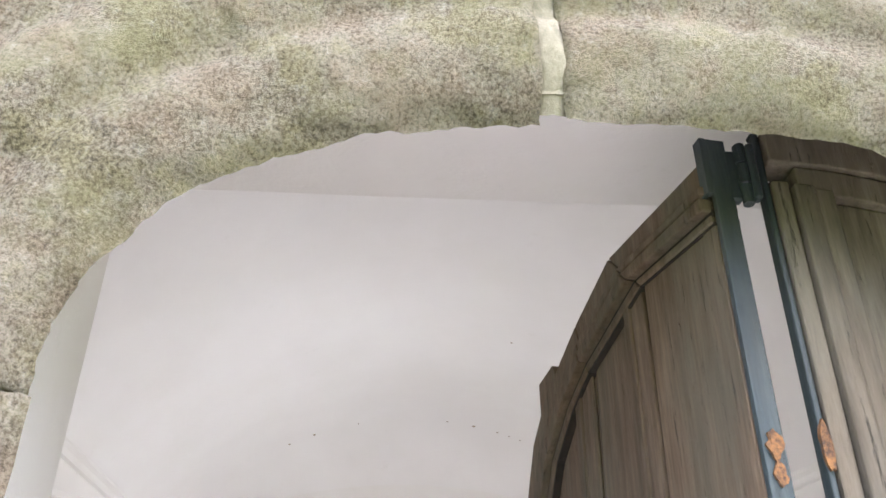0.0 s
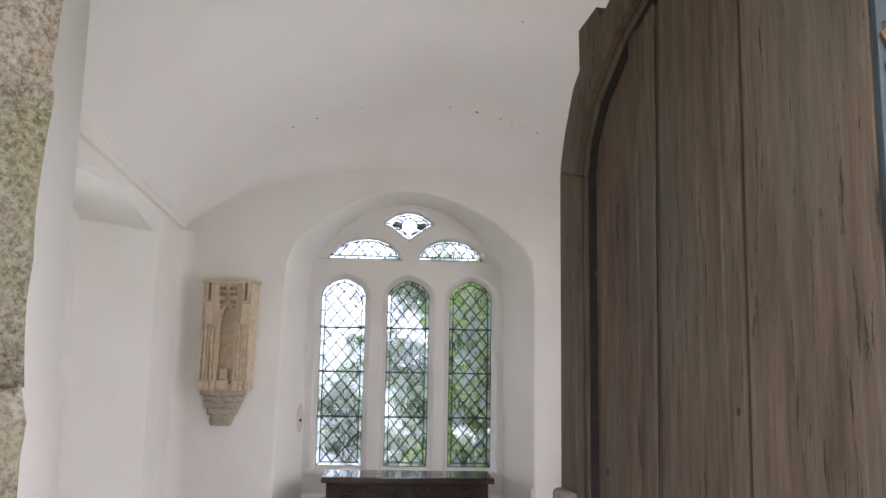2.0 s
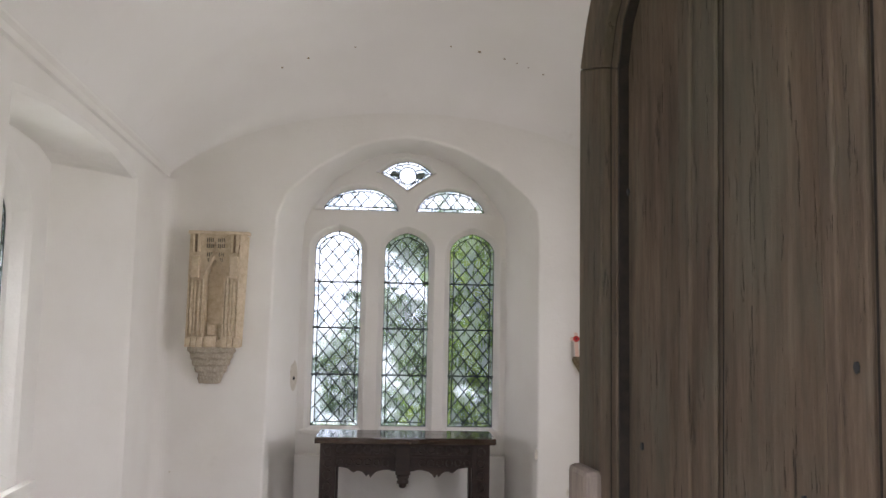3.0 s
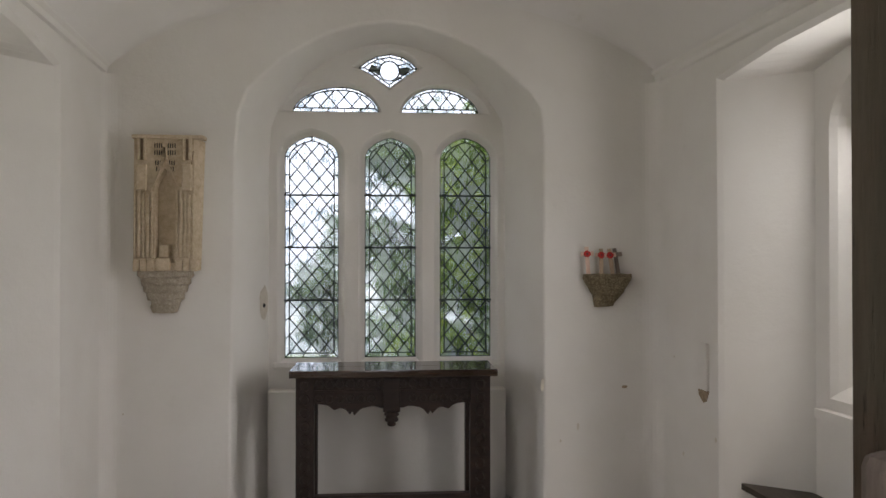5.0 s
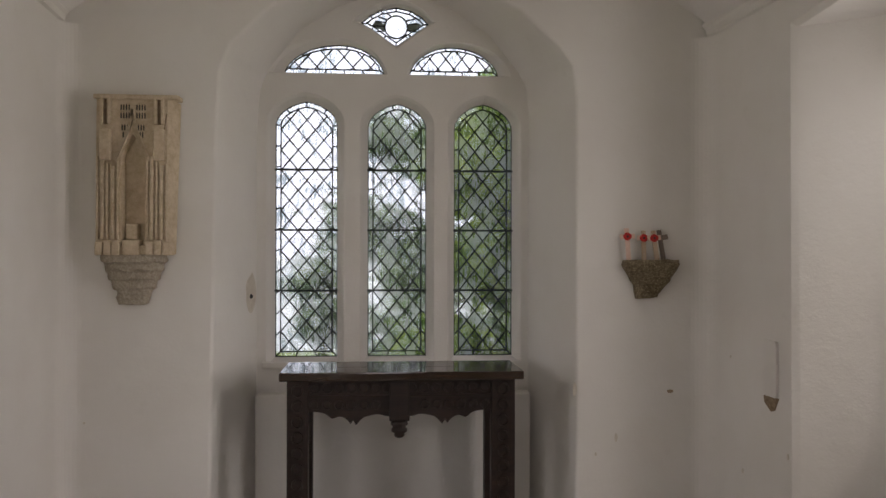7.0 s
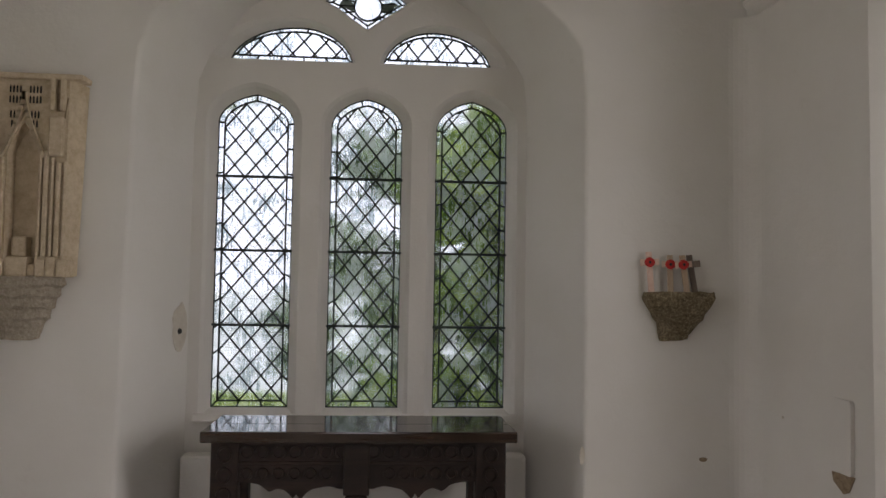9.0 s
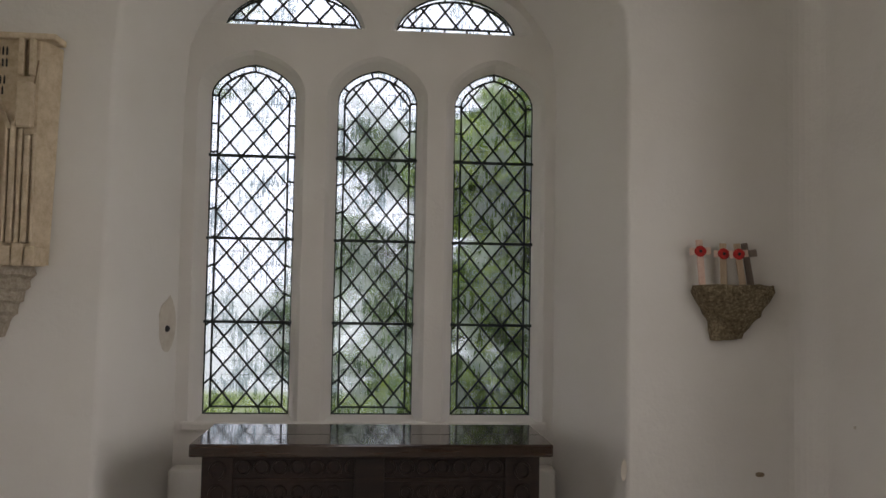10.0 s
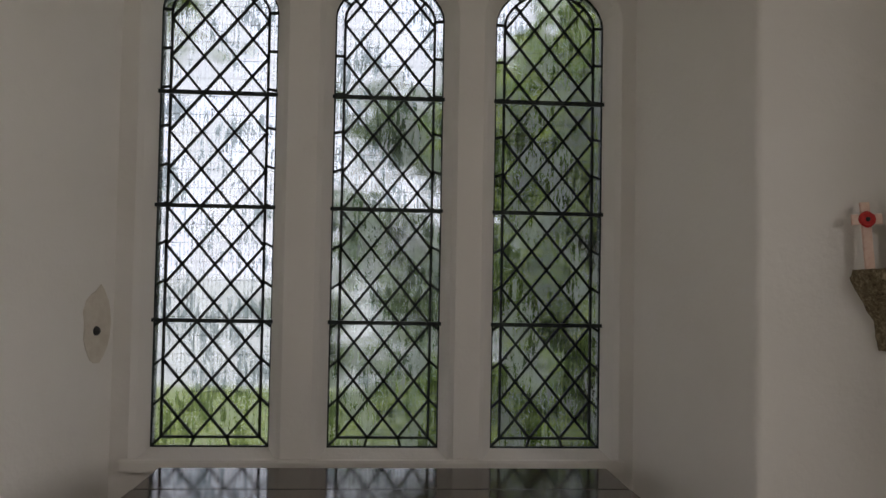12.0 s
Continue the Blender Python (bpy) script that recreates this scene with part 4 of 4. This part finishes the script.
bar2d(bm, (-0.985, 2.42), (-0.962, 2.60), 0.006, lambda x, d, z: (x, F - 0.10 + d, z), -0.004, 0.002)
part("crack", bm, SOIL, niche, "dark slanting crack")
for s in (-1, 1):
    bm = bmesh.new()
    for i in range(10):
        t0, t1 = i / 10, (i + 1) / 10
        g = lambda t: (-1.17 + s * 0.105 * (1 - t) ** 1.5, 2.30 + 0.32 * t)
        bar2d(bm, g(t0), g(t1), 0.017, lambda x, d, z: (x, F - 0.10 + d, z), -0.022, 0.004)
    part("ogee_rib", bm, BEER, niche)
for k in range(9):
    x = NX0 + 0.005 + 0.052 * k
    if -1.25 < x + 0.02 < -1.09:
        continue
    part("base_moulding", rough_up(box(x, x + 0.046, F - 0.135, F - 0.01, 1.70, 1.785 + 0.012 * (k % 2), 0.008, 2), 0.003, 25, k), BEER, niche)
part("broken_figure_base", rough_up(box(-1.235, -1.125, F - 0.115, F - 0.03, 1.70, 1.80, 0.012, 2), 0.006, 15), BEER, niche, "broken stone stump")
part("broken_figure_base", rough_up(box(-1.215, -1.14, F - 0.09, F - 0.03, 1.80, 1.90, 0.012, 2), 0.006, 15, 3), BEER, niche, "broken stone stump")


def corbel(name, label, cx, levels, mat, seed, depth):
    """A tapering bracket stone: (z, half width, shift) from the top down."""
    bm = bmesh.new()
    rings = []
    for z, hw, sh in levels:
        ring = []
        for i in range(17):
            a = math.pi * i / 16
            x = cx + sh - hw * math.copysign(abs(math.cos(a)) ** 0.75, math.cos(a))
            y = EAST + 0.01 - depth * (hw / levels[0][1]) * math.sin(a) ** 0.7
            ring.append(bm.verts.new((x, y, z)))
        rings.append(ring)
    for r, s in zip(rings, rings[1:]):
        for i in range(16):
            bm.faces.new((r[i], s[i], s[i + 1], r[i + 1]))
    bm.faces.new(rings[0])
    bm.faces.new(rings[-1])
    bmesh.ops.recalc_face_normals(bm, faces=bm.faces)
    bmesh.ops.subdivide_edges(bm, edges=bm.edges[:], cuts=1, use_grid_fill=True)
    rough_up(bm, 0.010, 16, seed)
    rough_up(bm, 0.006, 45, seed)
    return bm


bm = corbel("corbel", "", -1.185, [(1.702, 0.205, 0), (1.66, 0.210, 0), (1.643, 0.188, 0), (1.605, 0.186, 0), (1.588, 0.166, 0), (1.548, 0.163, 0), (1.532, 0.142, 0), (1.492, 0.138, 0), (1.476, 0.114, 0), (1.445, 0.104, -0.002), (1.432, 0.108, -0.004), (1.385, 0.094, -0.006)], CORBEL, 4, 0.13)
part("corbel", bm, CORBEL, niche, "grey tapered bracket under the niche")
bm = corbel("corbel", "", 2.220, [(1.675, 0.190, 0), (1.645, 0.196, 0), (1.60, 0.176, 0.002), (1.565, 0.150, 0.003), (1.535, 0.136, 0.002), (1.505, 0.110, -0.004), (1.47, 0.096, -0.014), (1.44, 0.086, -0.022), (1.415, 0.078, -0.024)], DARKSTONE, 9, 0.15)
tagged(new("stone_bracket", mesh_of("stone_bracket", bm, DARKSTONE)), "rough brown stone bracket on the wall holding poppy crosses", "bracket")


def cross(x, y, h, lean, arm, wood_mat, poppy, label):
    c = thing("poppy_cross", label, "cross", (x, y, 1.672), group="crosses on the bracket")
    part("upright", box(-0.016, 0.016, -0.004, 0.004, -0.008, h, 0.0015), wood_mat, c)
    part("arm", box(-arm, arm, -0.0085, -0.004, h * 0.66, h * 0.66 + 0.034, 0.0015), PINK if poppy else wood_mat, c)
    if poppy:
        bm = bmesh.new()
        bmesh.ops.create_cone(bm, cap_ends=True, segments=16, radius1=0.027, radius2=0.022, depth=0.005, matrix=Matrix.Translation((0, -0.0115, h * 0.66 + 0.017)) @ Matrix.Rotation(math.pi / 2, 4, "X"))
        for v in bm.verts:
            a = math.atan2(v.co.z - h * 0.66 - 0.017, v.co.x)
            v.co.x *= 1 + 0.12 * math.cos(2 * a)
        fl = part("poppy", bm, POPPY, c, "red paper poppy")
        bm = bmesh.new()
        bmesh.ops.create_cone(bm, cap_ends=True, segments=12, radius1=0.008, radius2=0.006, depth=0.004, matrix=Matrix.Translation((0, -0.016, h * 0.66 + 0.017)) @ Matrix.Rotation(math.pi / 2, 4, "X"))
        part("poppy_centre", bm, BLACK, fl, "black centre")
    c.rotation_euler = (radians(-4), radians(lean), 0)
    return c


cross(2.06, 7.585, 0.215, -3, 0.052, PINK, True, "small pale wooden cross with a red poppy, leaning on the wall")
cross(2.165, 7.585, 0.200, 0, 0.048, PALEWOOD, True, "small wooden cross with a red poppy on the bracket")
cross(2.248, 7.565, 0.200, -7, 0.046, PALEWOOD, True, "small wooden cross with writing and a red poppy")
cross(2.305, 7.60, 0.205, -8, 0.052, GREYWOOD, False, "small weathered grey wooden cross on the bracket")

# ---- small marks on the plaster ----
def patch(name, pts, fn, mat, label):
    solid(name, extruded(pts, lambda x, z: fn(x, 0.0, z), lambda x, z: fn(x, 0.004, z)), mat, label, "mark", "structure")


blob = lambda cx, cz, rx, rz, n=14, s=0.0: [(cx + rx * (1 + 0.25 * noise.noise(Vector((i, s, 0.3)))) * math.cos(math.tau * i / n), cz + rz * (1 + 0.25 * noise.noise(Vector((i, s, 1.7)))) * math.sin(math.tau * i / n)) for i in range(n)]
on_back = lambda x, d, z: (x, BACK_Y - d, z)
on_east = lambda x, d, z: (x, EAST - d, z)
patch("plaster_chip", blob(2.365, 0.779, 0.022, 0.012, s=3), on_east, SOIL, "small brown chip in the plaster")
patch("plaster_chip", blob(1.99, 0.47, 0.010, 0.03, s=8), on_east, PATCH, "faint scratch in the plaster")
patch("plaster_patch", blob(1.705, 0.80, 0.014, 0.05, s=5), on_east, PATCH, "worn plaster at the recess corner")
on_south = lambda y, d, z: (south_x(y) - d, y, z)
patch("broken_plaster", [(6.80, 0.875), (6.96, 0.87), (6.95, 0.83), (6.88, 0.785), (6.84, 0.80)], on_south, SOIL, "broken plaster showing brown stone beneath")
bm = bmesh.new()
block(bm, 0, 1, 0, 1, 0, 1, 0.1, 3)
for v in bm.verts:
    y = 6.80 + 0.17 * v.co.y
    v.co = Vector((south_x(y) - 0.022 * v.co.x * (1 - v.co.y) - 0.001, y, 0.875 + 0.33 * v.co.z))
solid("trim_patch", bm, PLASTER, "shallow raised plaster patch on the wall", "wall")

def vault_at(x, y):
    s = max(0.0, (y - 6.537) / 1.10)
    dx = x - AX - TILT * (EAST - y)
    z = SPRING + RISE - RAD + math.sqrt(max(0.1, RAD * RAD - dx * dx))
    return z - 0.62 * (1 - math.sqrt(max(0.0, 1 - s * s))) * (z - SPRING) / RISE


for k, (x, y, r) in enumerate(((-0.60, 7.18, 0.014), (-0.38, 7.18, 0.016), (0.02, 7.18, 0.010), (0.85, 7.18, 0.011), (1.10, 7.18, 0.018), (1.32, 7.18, 0.013), (1.43, 7.18, 0.010), (1.53, 7.18, 0.008), (1.66, 7.18, 0.012), (1.247, 5.41, 0.012))):
    z = vault_at(x, y)
    bm = bmesh.new()
    bmesh.ops.create_icosphere(bm, subdivisions=1, radius=r, matrix=Matrix.Translation((x, y, z)) @ Matrix.Diagonal((1.0, 0.7, 0.5, 1)))
    tagged(new("ceiling_spot", mesh_of("ceiling_spot", bm, SOIL)), "small dark damp fleck on the ceiling plaster", "mark", "flecks on the vault", "structure")

bm = bmesh.new()
bmesh.ops.create_icosphere(bm, subdivisions=2, radius=0.018, matrix=Matrix.Translation((-0.528, 8.14, 1.405)))
tagged(new("wall_hole", mesh_of("wall_hole", bm, BLACK)), "small dark hole in the plaster", "hole", kind="structure")

splay = Vector((0.175, 0.555, 0)).normalized()
on_splay = lambda u, d, z: tuple(Vector((-0.531, 8.14, z)) + splay * u + Vector((splay.y, -splay.x, 0)) * (d + 0.001))
patch("plaster_patch", [(x + 0.01, z) for x, z in blob(0.0, 1.43, 0.075, 0.14, 18, 2.0)], on_splay, PATCH, "pale repaired patch round a small hole")

for k, (y, z, rx, rz) in enumerate(((6.71, 0.56, 0.010, 0.018), (7.2, 0.35, 0.010, 0.016), (7.35, 1.05, 0.007, 0.007))):
    patch("plaster_chip", blob(y, z, rx, rz, 12, 20 + k), on_south, PATCH, "small flaked patch in the limewash")
for k, (x, z, rx, rz) in enumerate(((-1.50, 0.62, 0.008, 0.007), (1.85, 0.36, 0.008, 0.012))):
    patch("plaster_chip", blob(x, z, rx, rz, 12, 40 + k), on_east, PATCH, "small flaked patch in the limewash")

# ---- bench in the south recess ----
bench = thing("window_bench", "low dark wooden bench board on a plastered recess base", "bench")
bm = bmesh.new()
block(bm, 0, 1, 0, 1, 0, 1, 0.02, 2)
for v in bm.verts:
    y = 4.4 + 2.18 * v.co.y
    v.co = Vector((south_x(y) + 0.10 + 0.345 * v.co.x, y, 0.265 + 0.04 * v.co.z))
part("seat", bm, BENCHWOOD, bench)
bm = bmesh.new()
block(bm, 0, 1, 0, 1, 0, 1, 0.01, 1)
for v in bm.verts:
    y = 4.45 + 2.08 * v.co.y
    v.co = Vector((south_x(y) + 0.14 + 0.30 * v.co.x, y, FLOOR + (0.265 - FLOOR) * v.co.z))
part("base", bm, PLASTER, bench, "plastered base")


# ---- trees outside ----
def tree(x, y, h, spread, n, mat, seed, label, low=0.2):
    rnd = random.Random(seed)
    base = ground_z(x, y) - 0.15
    t = thing("tree", label, "tree", (x, y, base))
    bm = bmesh.new()

    def limb(a, b, r0, r1):
        d = (b - a).normalized()
        s = d.orthogonal().normalized()
        w = d.cross(s)
        A = [bm.verts.new(a + (s * math.cos(k * math.tau / 7) + w * math.sin(k * math.tau / 7)) * r0) for k in range(7)]
        B = [bm.verts.new(b + (s * math.cos(k * math.tau / 7) + w * math.sin(k * math.tau / 7)) * r1) for k in range(7)]
        for k in range(7):
            bm.faces.new((A[k], A[(k + 1) % 7], B[(k + 1) % 7], B[k]))

    limb(Vector((0, 0, 0)), Vector((0.1, 0, h * 0.5)), h * 0.035, h * 0.022)
    limb(Vector((0.1, 0, h * 0.5)), Vector((0, 0.1, h * 0.9)), h * 0.022, h * 0.006)
    tips = []
    for k in range(26):
        a, zz = rnd.uniform(0, math.tau), h * rnd.uniform(low, 0.85)
        reach = spread * math.sqrt(max(0.05, 1 - ((zz / h - 0.42) / 0.6) ** 2)) * rnd.uniform(0.6, 1.05)
        s, e = Vector((0.05, 0, zz * 0.85)), Vector((math.cos(a) * reach, math.sin(a) * reach, zz + rnd.uniform(0.0, 0.12) * h))
        limb(s, e, h * 0.010, h * 0.003)
        tips += [s.lerp(e, f) for f in (0.45, 0.7, 0.9, 1.0)]
    tips += [Vector((0, 0, h * f)) for f in (0.8, 0.9, 0.97)]
    part("trunk", bm, BARK, t, "brown bark")
    verts, faces = [], []
    for k in range(n):
        c = rnd.choice(tips)
        p = c + Vector((rnd.gauss(0, 1), rnd.gauss(0, 1), rnd.gauss(0, 0.8))) * spread * 0.16
        p.z = max(p.z, 0.25)
        d = Vector((rnd.gauss(0, 1), rnd.gauss(0, 1), rnd.gauss(0, 1))).normalized()
        s = d.orthogonal().normalized()
        L = rnd.uniform(0.07, 0.16)
        i = len(verts)
        verts += [p - d * L, p + s * L * 0.45, p + d * L, p - s * L * 0.45]
        faces.append((i, i + 1, i + 2, i + 3))
    me = bpy.data.meshes.new("crown")
    me.from_pydata([tuple(v) for v in verts], [], faces)
    me.materials.append(mat)
    cr = new("crown", me)
    cr.parent = t
    return t


tree(1.95, 10.8, 4.0, 1.2, 12000, LEAF, 5, "dense leafy green bush close behind the chapel", 0.02)
tree(5.2, 16.0, 6.2, 2.4, 12000, LEAF, 1, "spreading green tree in the churchyard", 0.05)
tree(1.35, 15.5, 4.9, 1.7, 3600, YEW, 2, "grey-green tree with an open crown behind the chapel", 0.06)
tree(8.5, 19.0, 8.0, 3.2, 9000, YEW, 3, "tall dark evergreen tree in the churchyard", 0.05)
tree(-0.7, 18.5, 2.4, 0.7, 600, YEW, 8, "small shrub at the edge of the grass", 0.05)
tree(-3.1, 13.5, 6.8, 2.0, 3200, LEAF, 12, "thin leafy tree with an open crown", 0.62)


# ---- wire guards outside the lancets ----
def window_guard(outline):
    guard = thing("window_guard", "fine dark wire mesh guard outside the leaded glass", "window guard", group="guards over the lancets")
    fn = lambda x, d, z: (x, OUT_Y + 0.035 + d, z)
    x0, x1 = min(p[0] for p in outline) - 0.03, max(p[0] for p in outline) + 0.03
    z0, z1 = 0.91, max(p[1] for p in outline) + 0.03
    bm = bmesh.new()
    for i in range(1, int((x1 - x0) / 0.0165)):
        bar2d(bm, (x0 + 0.0165 * i, z0), (x0 + 0.0165 * i, z1), 0.0012, fn, -0.001, 0.001)
    for i in range(1, int((z1 - z0) / 0.076)):
        bar2d(bm, (x0, z0 + 0.076 * i), (x1, z0 + 0.076 * i), 0.0016, fn, 0.001, 0.003)
    tagged(part("wire_mesh", bm, LEAD, guard), kind="stuff")
    for a, b in (((x0, z0), (x0, z1)), ((x1, z0), (x1, z1)), ((x0, z0), (x1, z0)), ((x0, z1), (x1, z1))):
        bm = bmesh.new()
        bar2d(bm, a, b, 0.008, fn, -0.037, 0.004)
        part("rail", bm, LEAD, guard)


for o in lancets:
    window_guard(o)
